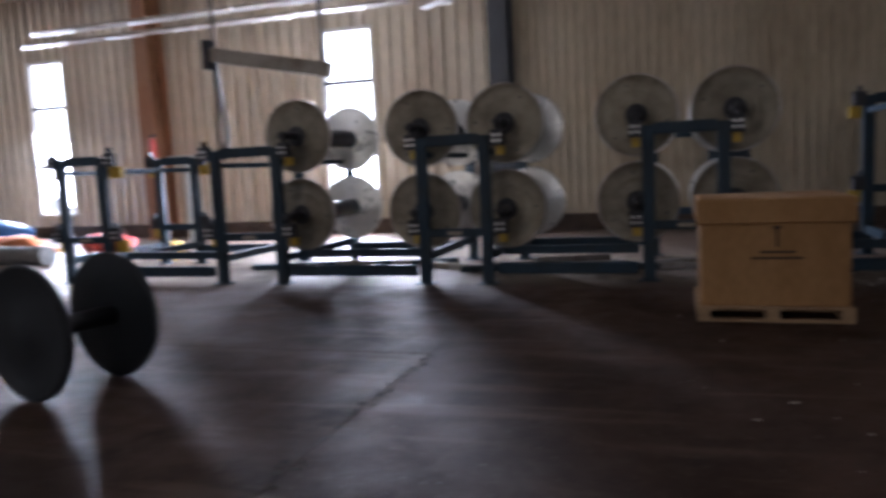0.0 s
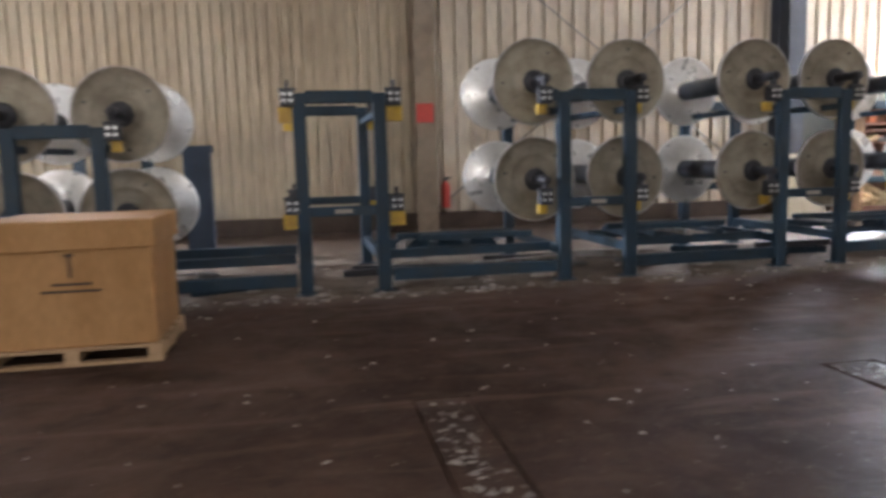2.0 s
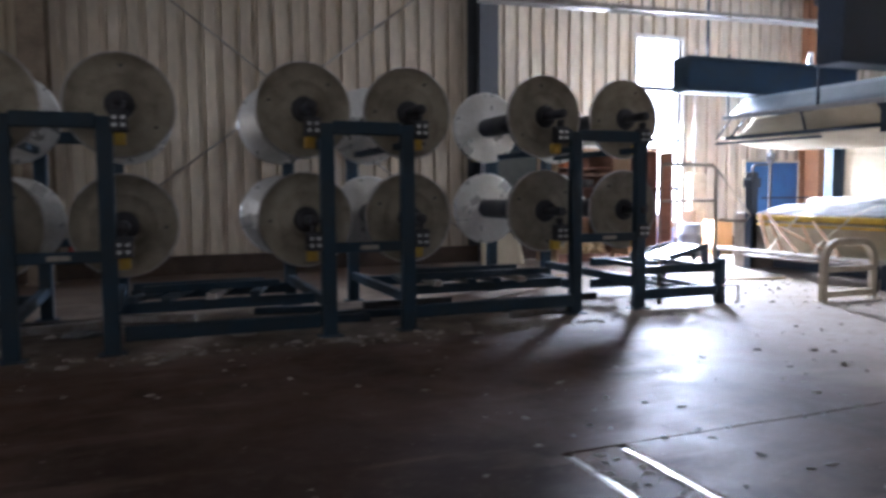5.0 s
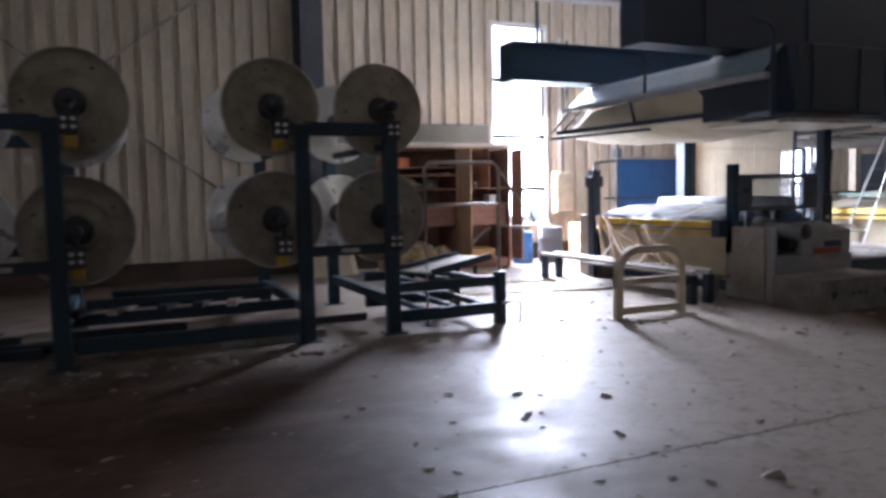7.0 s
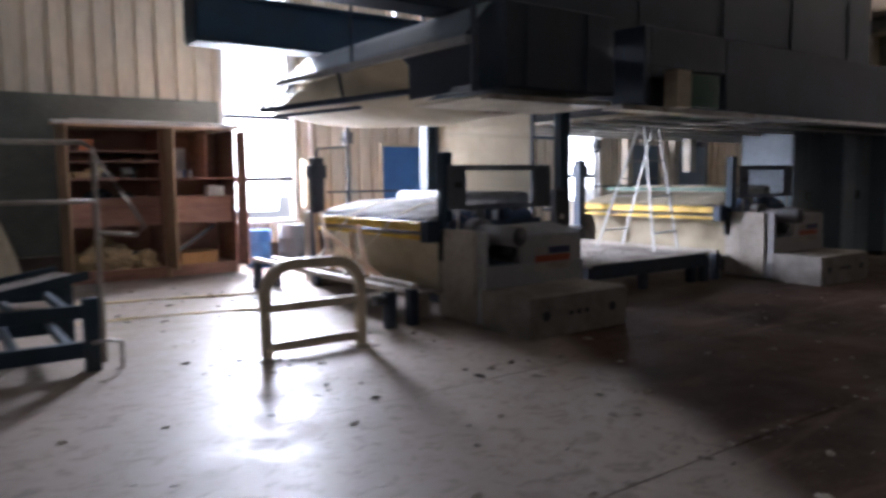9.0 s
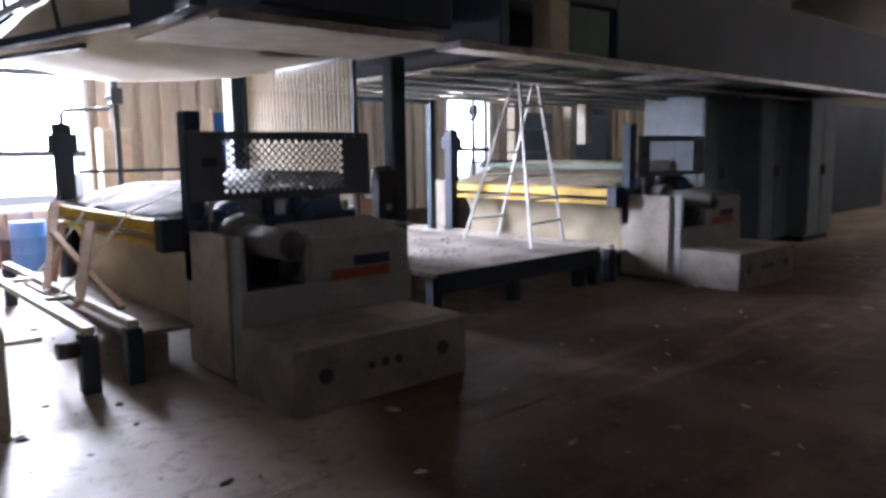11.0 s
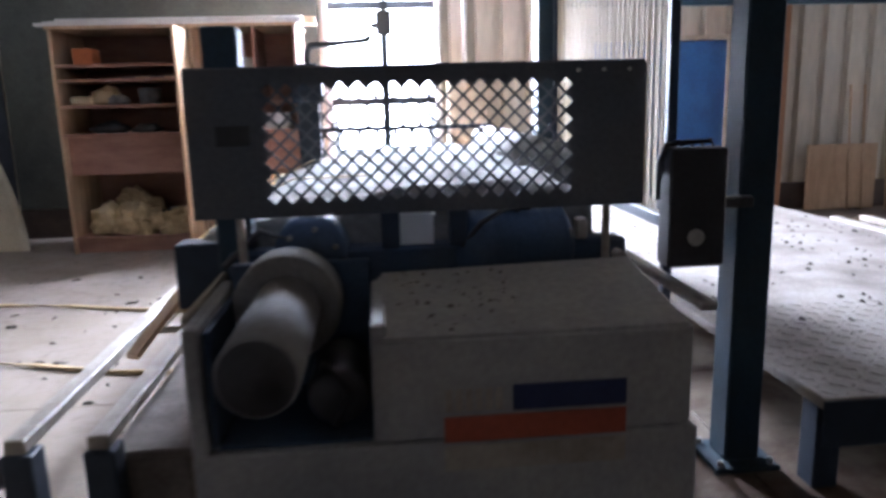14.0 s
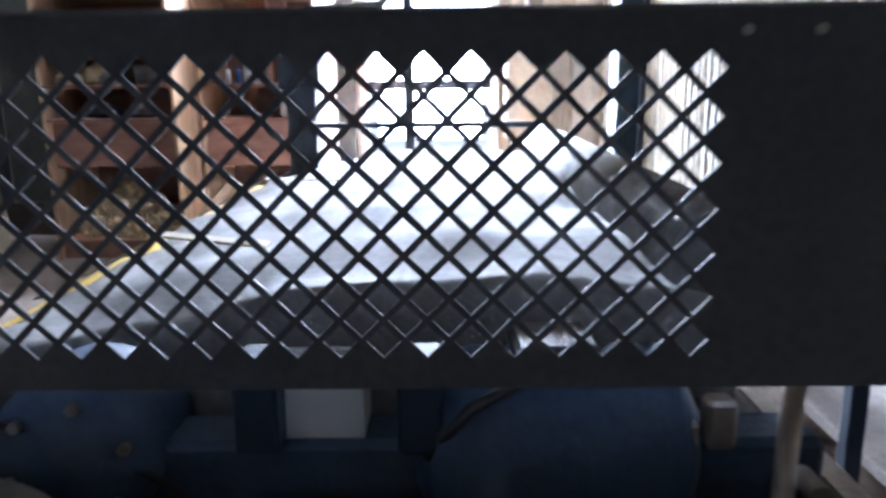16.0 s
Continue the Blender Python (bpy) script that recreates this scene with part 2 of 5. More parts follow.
M_GREY = mat("blue_grey_panel_paint", (0.20, 0.25, 0.29), 0.5, 0, (0.15, 0.19, 0.22), scale=1.2, fine=30)
M_GREEN = mat("green_rail_paint", (0.02, 0.075, 0.04), 0.5, scale=4, fine=40)
M_LINT = mat("grey_lint", (0.085, 0.072, 0.062), 0.95, scale=30, fine=90, bump=0.5)
M_PAPER = mat("pale_scrap", (0.38, 0.34, 0.29), 0.9, scale=30, fine=90)
M_SPOOL = mat("dark_green_flange_paint", (0.013, 0.017, 0.021), 0.75, 0, (0.02, 0.024, 0.028), scale=4, fine=60)
M_ORANGE = mat("orange_scrap_plastic", (0.55, 0.16, 0.05), 0.6, scale=5, fine=50)
M_RAIL = mat("worn_rail_steel", (0.42, 0.40, 0.38), 0.35, 0.8, (0.25, 0.20, 0.16), scale=6, fine=50)
M_DECB = mat("faded_navy_print", (0.02, 0.03, 0.09), 0.5, scale=8, fine=60)
M_DECR = mat("faded_red_print", (0.33, 0.07, 0.035), 0.5, scale=8, fine=60)
M_TUBE = mat("unlit_lamp_tube", (0.55, 0.53, 0.50), 0.4, scale=6, fine=50)
M_SCREEN = mat("dark_panel_gloss", (0.02, 0.03, 0.05), 0.3, scale=6, fine=50)


def glass_mat():
    m = bpy.data.materials.new("window_glass")
    m.use_nodes = True
    b = m.node_tree.nodes["Principled BSDF"]
    b.inputs["Transmission Weight"].default_value, b.inputs["Roughness"].default_value = 1.0, 0.08
    b.inputs["Base Color"].default_value, b.inputs["IOR"].default_value = (0.95, 0.97, 0.97, 1), 1.05
    return m


def glow_mat(name, color, strength):
    m = bpy.data.materials.new(name)
    m.use_nodes = True
    b = m.node_tree.nodes["Principled BSDF"]
    b.inputs["Base Color"].default_value = (*color, 1)
    b.inputs["Emission Color"].default_value, b.inputs["Emission Strength"].default_value = (*color, 1), strength
    return m


M_GLASS = glass_mat()
M_FILM = glass_mat()
M_FILM.name = "cloudy_plastic"
M_FILM.node_tree.nodes["Principled BSDF"].inputs["Transmission Weight"].default_value = 0.7
M_FILM.node_tree.nodes["Principled BSDF"].inputs["Roughness"].default_value = 0.45
M_HAZE = glow_mat("bright_overcast_distance", (0.95, 0.97, 1.0), 2.4)


# ---------------------------------------------------------------- mesh helpers
def bm_box(bm, x0, x1, y0, y1, z0, z1, bevel=0.0):
    vs = [bm.verts.new((x, y, z)) for x in (x0, x1) for y in (y0, y1) for z in (z0, z1)]
    fs = [bm.faces.new([vs[i] for i in q]) for q in ((0, 1, 3, 2), (4, 6, 7, 5), (0, 4, 5, 1), (2, 3, 7, 6), (0, 2, 6, 4), (1, 5, 7, 3))]
    if bevel:
        edges = {e for f in fs for e in f.edges}
        bmesh.ops.bevel(bm, geom=list(edges), offset=bevel, segments=1, affect="EDGES")
    return vs


def box(*dims, bevel=0.004):
    bm = bmesh.new()
    bm_box(bm, *dims, bevel=bevel)
    return bm


def boxes(list_of, bevel=0.004):
    """One mesh of several boxes that form one piece."""
    bm = bmesh.new()
    for d in list_of:
        bm_box(bm, *d, bevel=bevel)
    return bm


def bm_rod(bm, a, b, r, n=12, r2=None, cap=True):
    a, b = Vector(a), Vector(b)
    q = (b - a).to_track_quat("Z", "Y").to_matrix()
    r2 = r if r2 is None else r2
    ra = [bm.verts.new(a + q @ Vector((r * math.cos(2 * math.pi * i / n), r * math.sin(2 * math.pi * i / n), 0))) for i in range(n)]
    rb = [bm.verts.new(b + q @ Vector((r2 * math.cos(2 * math.pi * i / n), r2 * math.sin(2 * math.pi * i / n), 0))) for i in range(n)]
    for i in range(n):
        f = bm.faces.new((ra[i], ra[(i + 1) % n], rb[(i + 1) % n], rb[i]))
        f.smooth = n > 6
    if cap:
        bm.faces.new(list(reversed(ra)))
        bm.faces.new(rb)


def rod(a, b, r, n=12, r2=None):
    bm = bmesh.new()
    bm_rod(bm, a, b, r, n, r2)
    return bm


def beam(a, b, w, h):
    """Rectangular bar from a to b, h high and w wide, with softened edges."""
    bm = bmesh.new()
    a, b = Vector(a), Vector(b)
    d = (b - a)
    length = d.length
    bm_box(bm, 0, length, -w / 2, w / 2, -h / 2, h / 2, bevel=min(w, h) * 0.08)
    x = d.normalized()
    up = Vector((0, 0, 1)) if abs(x.z) < 0.95 else Vector((0, 1, 0))
    y = up.cross(x).normalized()
    z = x.cross(y)
    m = Matrix((x, y, z)).transposed().to_4x4()
    m.translation = a
    bmesh.ops.transform(bm, matrix=m, verts=bm.verts)
    return bm


def tube_path(points, r, n=8, closed=False):
    """Round bent tube through the points."""
    bm = bmesh.new()
    pts = [Vector(p) for p in points]
    rings = []
    for i, p in enumerate(pts):
        a = pts[i - 1] if i else p
        b = pts[i + 1] if i < len(pts) - 1 else p
        q = (b - a).to_track_quat("Z", "Y").to_matrix()
        rings.append([bm.verts.new(p + q @ Vector((r * math.cos(2 * math.pi * k / n), r * math.sin(2 * math.pi * k / n), 0))) for k in range(n)])
    for ra, rb in zip(rings, rings[1:]):
        best = min(range(n), key=lambda s: (ra[0].co - rb[s].co).length)
        for k in range(n):
            f = bm.faces.new((ra[k], ra[(k + 1) % n], rb[(k + 1 + best) % n], rb[(k + best) % n]))
            f.smooth = True
    bm.faces.new(list(reversed(rings[0])))
    bm.faces.new(rings[-1])
    return bm


def lathe_y(profile, n=48):
    """Solid of revolution round the y axis; profile is (radius, y)."""
    bm = bmesh.new()
    rings = []
    for r, y in profile:
        if r < 1e-6:
            rings.append([bm.verts.new((0, y, 0))])
        else:
            rings.append([bm.verts.new((r * math.cos(2 * math.pi * i / n), y, r * math.sin(2 * math.pi * i / n))) for i in range(n)])
    for a, b in zip(rings, rings[1:]):
        for i in range(n):
            j = (i + 1) % n
            if len(a) == 1:
                f = bm.faces.new((a[0], b[i], b[j]))
            elif len(b) == 1:
                f = bm.faces.new((a[i], b[0], a[j]))
            else:
                f = bm.faces.new((a[i], b[i], b[j], a[j]))
            f.smooth = True
    bmesh.ops.recalc_face_normals(bm, faces=bm.faces)
    return bm


def mesh_of(bm, material, name):
    me = bpy.data.meshes.new(name)
    bmesh.ops.recalc_face_normals(bm, faces=bm.faces)
    bm.to_mesh(me)
    bm.free()
    me.materials.append(material)
    return me


def thing(name, label, category, group="", at=(0, 0, 0), rz=0, kind=""):
    ob = new(name)
    ob.empty_display_size = 0.2
    ob.matrix_world = pose(*at, 0, 0, rz)
    return tagged(ob, label, category, group, kind)


def part(name, bm, material, parent, label=""):
    ob = new(name, mesh_of(bm, material, name))
    ob.parent = parent
    return tagged(ob, label)


def solo(name, bm, material, label="", category="", group="", kind=""):
    return tagged(new(name, mesh_of(bm, material, name)), label, category, group, kind)


# ---------------------------------------------------------------- setting
X0, X1, Y0 = -24.0, 40.0, -9.0
TRENCHES = ((2.98, 3.32), (5.66, 6.06), (8.43, 8.83))
TRENCH_Y = (-8.0, 5.1)
PITCH = 0.305


def sheet_wall(name, spans, y, material, depth=0.08, pitch=PITCH):
    """Ribbed sheet wall on the plane y, of rectangles (x0, x1, z0, z1), ribs upright, with a flat back."""
    bm = bmesh.new()
    for x0, x1, z0, z1 in spans:
        k0, k1 = math.floor(x0 / pitch), math.ceil(x1 / pitch)
        prof = []
        for k in range(k0, k1 + 1):
            for dx, dy in ((0.0, 0.0), (0.64, 0.0), (0.68, depth), (0.94, depth)):
                x = (k + dx) * pitch
                if x0 < x < x1:
                    prof.append((x, y + dy))
        prof = [(x0, prof[0][1])] + prof + [(x1, prof[-1][1])]
        lo = [bm.verts.new((x, yy, z0)) for x, yy in prof]
        hi = [bm.verts.new((x, yy, z1)) for x, yy in prof]
        blo = [bm.verts.new((x, y + 0.12, z0)) for x, _ in prof]
        bhi = [bm.verts.new((x, y + 0.12, z1)) for x, _ in prof]
        for i in range(len(prof) - 1):
            bm.faces.new((lo[i], lo[i + 1], hi[i + 1], hi[i]))
            bm.faces.new((blo[i], bhi[i], bhi[i + 1], blo[i + 1]))
            bm.faces.new((lo[i], blo[i], blo[i + 1], lo[i + 1]))
            bm.faces.new((hi[i], hi[i + 1], bhi[i + 1], bhi[i]))
        bm.faces.new((lo[0], hi[0], bhi[0], blo[0]))
        bm.faces.new((lo[-1], blo[-1], bhi[-1], hi[-1]))
    return solo(name, bm, material, "ribbed beige sheet-steel outer wall with tall windows", "wall", kind="structure")


def wall_spans(x0, x1, z0, z1):
    out, x = [], x0
    for wx, ww, s, h in WINDOWS:
        a, b = wx - ww / 2, wx + ww / 2
        if a < x0 or b > x1:
            continue
        out += [(x, a, z0, z1), (a, b, z0, s), (a, b, h, z1)]
        x = b
    out.append((x, x1, z0, z1))
    return out


sheet_wall("wall_north_1", wall_spans(X0, -3.4, 0, EAVE), WALL_Y, M_WALL)
sheet_wall("wall_north_2", [(-3.4, 4.8, 0, EAVE)], WALL_Y, M_WALL2, depth=0.05, pitch=0.2)
sheet_wall("wall_north_3", wall_spans(4.8, X1, 0, EAVE), WALL_Y, M_WALL)
solo("wall_west", box(X0 - 0.2, X0, Y0, WALL_Y + 0.12, 0, 9, bevel=0), M_PLAIN, "dull grey sheet end wall of the hall", "wall", kind="structure")
cuts = [X0] + [v for wx, ww, _ in SOUTH for v in (wx - ww / 2, wx + ww / 2)] + [X1]
solo("wall_south", boxes([(X0, X1, Y0 - 0.2, Y0, 0, 2.85), (X0, X1, Y0 - 0.2, Y0, 4.35, 9)] + [(cuts[k], cuts[k + 1], Y0 - 0.2, Y0, 2.85, 4.35) for k in range(0, len(cuts), 2)], bevel=0), M_PLAIN, "dull grey sheet long wall of the hall", "wall", kind="structure")
EW = (1.0, 11.0, 3.2, 3.8)
solo("wall_east", boxes([(X1, X1 + 0.2, Y0, WALL_Y + 0.12, 0, EW[2]), (X1, X1 + 0.2, Y0, WALL_Y + 0.12, EW[3], 9), (X1, X1 + 0.2, Y0, EW[0], EW[2], EW[3]), (X1, X1 + 0.2, EW[1], WALL_Y + 0.12, EW[2], EW[3])], bevel=0),
     M_PLAIN, "dull tan sheet end wall with a high strip window", "wall", kind="structure")

# roof: sloped white insulation over purlins
RIDGE_Y, RIDGE_Z = 2.0, 7.8


def roof_z(y):
    return EAVE + (RIDGE_Z - EAVE) * (1 - abs(y - RIDGE_Y) / (WALL_Y - RIDGE_Y))


bm = bmesh.new()
for ya, yb in ((WALL_Y + 0.3, RIDGE_Y), (RIDGE_Y, Y0 - 0.3)):
    for dz in (0.0, 0.18):
        bm.faces.new([bm.verts.new(p) for p in ((X0, ya, roof_z(ya) + dz), (X1 + 0.2, ya, roof_z(ya) + dz), (X1 + 0.2, yb, roof_z(yb) + dz), (X0, yb, roof_z(yb) + dz))])
for k in range(12):
    y = WALL_Y - 0.8 - k * 1.9
    bm_box(bm, X0, X1, y - 0.04, y + 0.04, roof_z(y) - 0.2, roof_z(y))
solo("ceiling", bm, M_ROOF, "pale insulated sloped roof with steel purlins", "ceiling", kind="structure")

COLUMNS = (-19.5, -11.95, -3.35, 4.75, 12.48, 21.25, 28.9, 36.9)
for i, cx in enumerate(COLUMNS):
    y1 = WALL_Y - 0.01
    w, d, tk = 0.2, 0.6, 0.016
    bm = boxes([(cx - w, cx + w, y1 - d, y1 - d + tk, 0, EAVE - 0.1), (cx - w, cx + w, y1 - tk, y1, 0, EAVE - 0.1), (cx - tk / 2, cx + tk / 2, y1 - d + tk, y1 - tk, 0, EAVE - 0.1), (cx - w - 0.05, cx + w + 0.05, y1 - d - 0.05, y1 - d + 0.1, 0, 0.02)], bevel=0.002)
    solo("column", bm, M_RUSTCOL if i in (1, 5) else M_TANCOL if i == 3 else M_STEEL, "rust-red steel wall column" if i in (1, 5) else "tan painted steel wall column" if i == 3 else "dark painted steel wall column of the hall", "column", "wall columns", "structure")
    # rafter
    bm = beam((cx, y1 - 0.2, EAVE - 0.25), (cx, RIDGE_Y, RIDGE_Z - 0.4), 0.2, 0.4)
    solo("rafter", bm, M_STEEL, "dark steel roof rafter spanning the hall", "rafter", "roof rafters", "structure")

# base strip along the ribbed wall
solo("baseboard", box(X0, X1, WALL_Y - 0.06, WALL_Y - 0.003, 0.0, 0.33), mat("grimy_brown_concrete", (0.085, 0.058, 0.042), 0.9, 0, (0.05, 0.034, 0.025), scale=2, fine=30, bump=0.4), "grimy concrete foot strip along the ribbed wall", "baseboard", kind="structure")

for i, (wx, ww, s, h) in enumerate(WINDOWS):
    a, b = wx - ww / 2, wx + ww / 2
    win = thing("window_%d" % (i + 1), "tall narrow white-framed window, blown out by daylight", "window", "tall windows", kind="structure")
    fy0, fy1 = WALL_Y - 0.05, WALL_Y + 0.1
    part("window_frame", boxes([(a - 0.07, a, fy0, fy1, s - 0.07, h + 0.07), (b, b + 0.07, fy0, fy1, s - 0.07, h + 0.07), (a, b, fy0, fy1, h, h + 0.07)]), M_WHITEP, win)
    part("window_sill", box(a - 0.1, b + 0.1, fy0 - 0.08, fy1, s - 0.075, s - 0.02), M_WHITEP, win)
    bars = (1.9, 3.4) if i < 2 else (1.45, 2.52, 3.65)
    for z in bars:
        part("glazing_bar", box(a + 0.002, b - 0.002, WALL_Y - 0.04, WALL_Y + 0.012, z - 0.045, z + 0.045), M_STEEL, win)
    for z0, z1 in zip((s,) + bars, bars + (h,)):
        p = part("pane", box(a + 0.004, b - 0.004, WALL_Y + 0.06, WALL_Y + 0.066, z0 + 0.026, z1 - 0.026, bevel=0), M_GLASS, win)
        p.visible_shadow = False

# outdoors
solo("ground", box(-400, 400, WALL_Y + 0.2, 600, -0.3, -0.12, bevel=0), mat("pale_yard_gravel", (0.35, 0.34, 0.32), 0.9, scale=0.5, fine=20), "pale gravel yard outside the windows", "ground", kind="structure")
bm = bmesh.new()
bm.faces.new([bm.verts.new(p) for p in ((-150, 75, -2), (220, 75, -2), (220, 75, 60), (-150, 75, 60))])
solo("backdrop", bm, M_HAZE, "bright overcast haze outside", "backdrop", kind="structure")
bm = bmesh.new()
bm.faces.new([bm.verts.new(p) for p in ((95, -60, -2), (95, 60, -2), (95, 60, 50), (95, -60, 50))])
solo("backdrop_east", bm, M_HAZE, "bright overcast haze outside", "backdrop", kind="structure")

# floor: concrete slabs cut by joints and cable trenches
floor = thing("floor", "worn dark concrete floor with joints, dust and lint", "floor", kind="structure")
part("subfloor", box(X0, X1, Y0, WALL_Y + 0.1, -0.3, -0.055, bevel=0), M_SOIL, floor, "dirt in the joints and trenches")
xs = [X0, -9.8, -1.78, *[v for t in TRENCHES for v in t], 18.2, 29.0, X1]
ys = [Y0, -2.0, 5.12, 10.1, WALL_Y]
FAR = [X0, -9.8, -1.78, 18.2, 29.0, X1]
cells = [(FAR[i], FAR[i + 1], ys[j], ys[j + 1]) for i in range(len(FAR) - 1) for j in (2, 3) if (i, j) != (2, 2)]
for d in ((-1.777, 8.43, 5.12, 10.097), (8.43, 13.6, 5.123, 10.097), (13.6, 18.197, 5.123, 6.917), (13.6, 18.197, 6.923, 10.097)):
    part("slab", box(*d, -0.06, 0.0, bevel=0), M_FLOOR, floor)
for a, b, c, d in cells:
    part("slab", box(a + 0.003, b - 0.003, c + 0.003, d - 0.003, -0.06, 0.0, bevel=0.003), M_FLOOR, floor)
for i in range(len(xs) - 1):
    for j in range(2):
        in_trench = any(abs(xs[i] - t[0]) < 0.01 for t in TRENCHES)
        g = 0.003
        if in_trench and ys[j + 1] <= 5.2:
            part("cover_plate", box(xs[i] + (0.05 if i > 4 else 0.012), xs[i + 1] - (0.05 if i > 4 else 0.012), ys[j] + g, ys[j + 1] - g, -0.05, -0.005, bevel=0.003), M_FLOOR, floor, "grimy trench cover")
            continue
        flush = -2 < xs[i] < 8 and j == 1
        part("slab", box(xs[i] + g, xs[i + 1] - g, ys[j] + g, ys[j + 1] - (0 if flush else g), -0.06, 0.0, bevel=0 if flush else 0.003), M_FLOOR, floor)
for t0, t1 in TRENCHES[1:]:
    for x in (t0 + 0.03, t1 - 0.03) if t0 > 8 else (t1 - 0.03,):
        part("rail", boxes([(x - 0.02, x + 0.02, Y0 + 0.1, 5.08, -0.055, -0.006), (x - 0.03, x - 0.022, Y0 + 0.1, 5.08, -0.05, 0.004)]), M_RAIL, floor, "worn steel trench edging")


# ---------------------------------------------------------------- warp beams and racks
FL_R = 0.48


def flange(name, parent, y, out, material, label=""):
    """Dished cast flange at y; its outer face looks along out (+1 or -1)."""
    p = [(0.05, 0.0), (0.10, 0.0), (0.105, 0.035), (0.16, 0.035), (0.18, 0.012), (0.27, 0.010), (0.28, 0.013), (0.30, 0.013), (0.31, 0.009),
         (FL_R - 0.03, 0.006), (FL_R - 0.022, 0.014), (FL_R - 0.004, 0.014), (FL_R, 0.016), (FL_R, -0.02), (FL_R - 0.02, -0.026), (0.13, -0.02), (0.12, -0.03), (0.05, -0.03)]
    return part(name, lathe_y([(r, y + out * d) for r, d in p]), material, parent, label)


def warp_beam(length=1.95):
    """Beam with axis along y, from y=0 (front flange) to y=length."""
    ob = thing("warp_beam", "empty warp beam with dusty aluminium flanges and dark barrel", "warp beam", "beams on the racks")
    f = flange("front_flange", ob, 0.05, -1, M_ALU_SHADED)
    for k in range(3):
        a = k * 2 * math.pi / 3 + 0.5
        part("flange_bolt", rod((0.36 * math.cos(a), 0.03, 0.36 * math.sin(a)), (0.36 * math.cos(a), 0.048, 0.36 * math.sin(a)), 0.016, 8), M_BLACK, f)
    part("rim", lathe_y([(FL_R - 0.016, 0.034), (FL_R - 0.014, 0.0315), (FL_R + 0.002, 0.0315), (FL_R + 0.003, 0.034), (FL_R + 0.003, 0.072), (FL_R + 0.001, 0.072)], 48), M_RAIL, f, "bare shiny rim")
    part("hub_boss", lathe_y([(0.0, -0.02), (0.10, -0.02), (0.13, 0.0), (0.135, 0.03), (0.0, 0.03)], 28), M_BLACK, ob, "black greasy hub")
    flange("back_flange", ob, length - 0.05, 1, M_ALU_LIT, "bare aluminium flange in a lighter, lit colour")
    part("barrel", lathe_y([(0.0, 0.07), (0.125, 0.07), (0.125, length - 0.07), (0.0, length - 0.07)], 28), M_BARREL, ob, "dark painted barrel")
    part("journal", lathe_y([(0.0, -0.40), (0.045, -0.40), (0.05, -0.39), (0.05, 0.05), (0.0, 0.05)], 20), M_BLACK, ob, "black iron journal")
    part("end_journal", lathe_y([(0.0, length - 0.05), (0.05, length - 0.05), (0.05, length + 0.12), (0.0, length + 0.12)], 20), M_BLACK, ob)
    return ob


def clamp(parent, x, y, z, front=True, shoe=0.05):
    """Bearing bracket with bolts, hung at a crossbar end."""
    s = -1 if front else 1
    c = part("bearing_bracket", boxes([(x - 0.075, x + 0.075, y - 0.06, y + 0.06, z - 0.10, z + 0.06), (x - 0.09, x + 0.09, y - 0.03, y + 0.03, z + 0.05, z + 0.085), (x - 0.02, x + 0.02, y - 0.05, y + 0.05, z + 0.085, z + 0.16)], bevel=0.008), M_BLACK, parent, "black iron bearing bracket")
    for dx in (-0.035, 0.035):
        for dz in (-0.045, 0.02):
            part("bracket_bolt", rod((x + dx, y + s * 0.058, z + dz), (x + dx, y + s * 0.085, z + dz), 0.019, 6), M_BOLT, c)
    part("brake_shoe", box(x - shoe, x + shoe, y + 0.07, y + 0.15, z - 0.16 - shoe, z - 0.10, bevel=0.006), M_YEL, c, "yellow brake shoe")


BEAM_PROTO = []


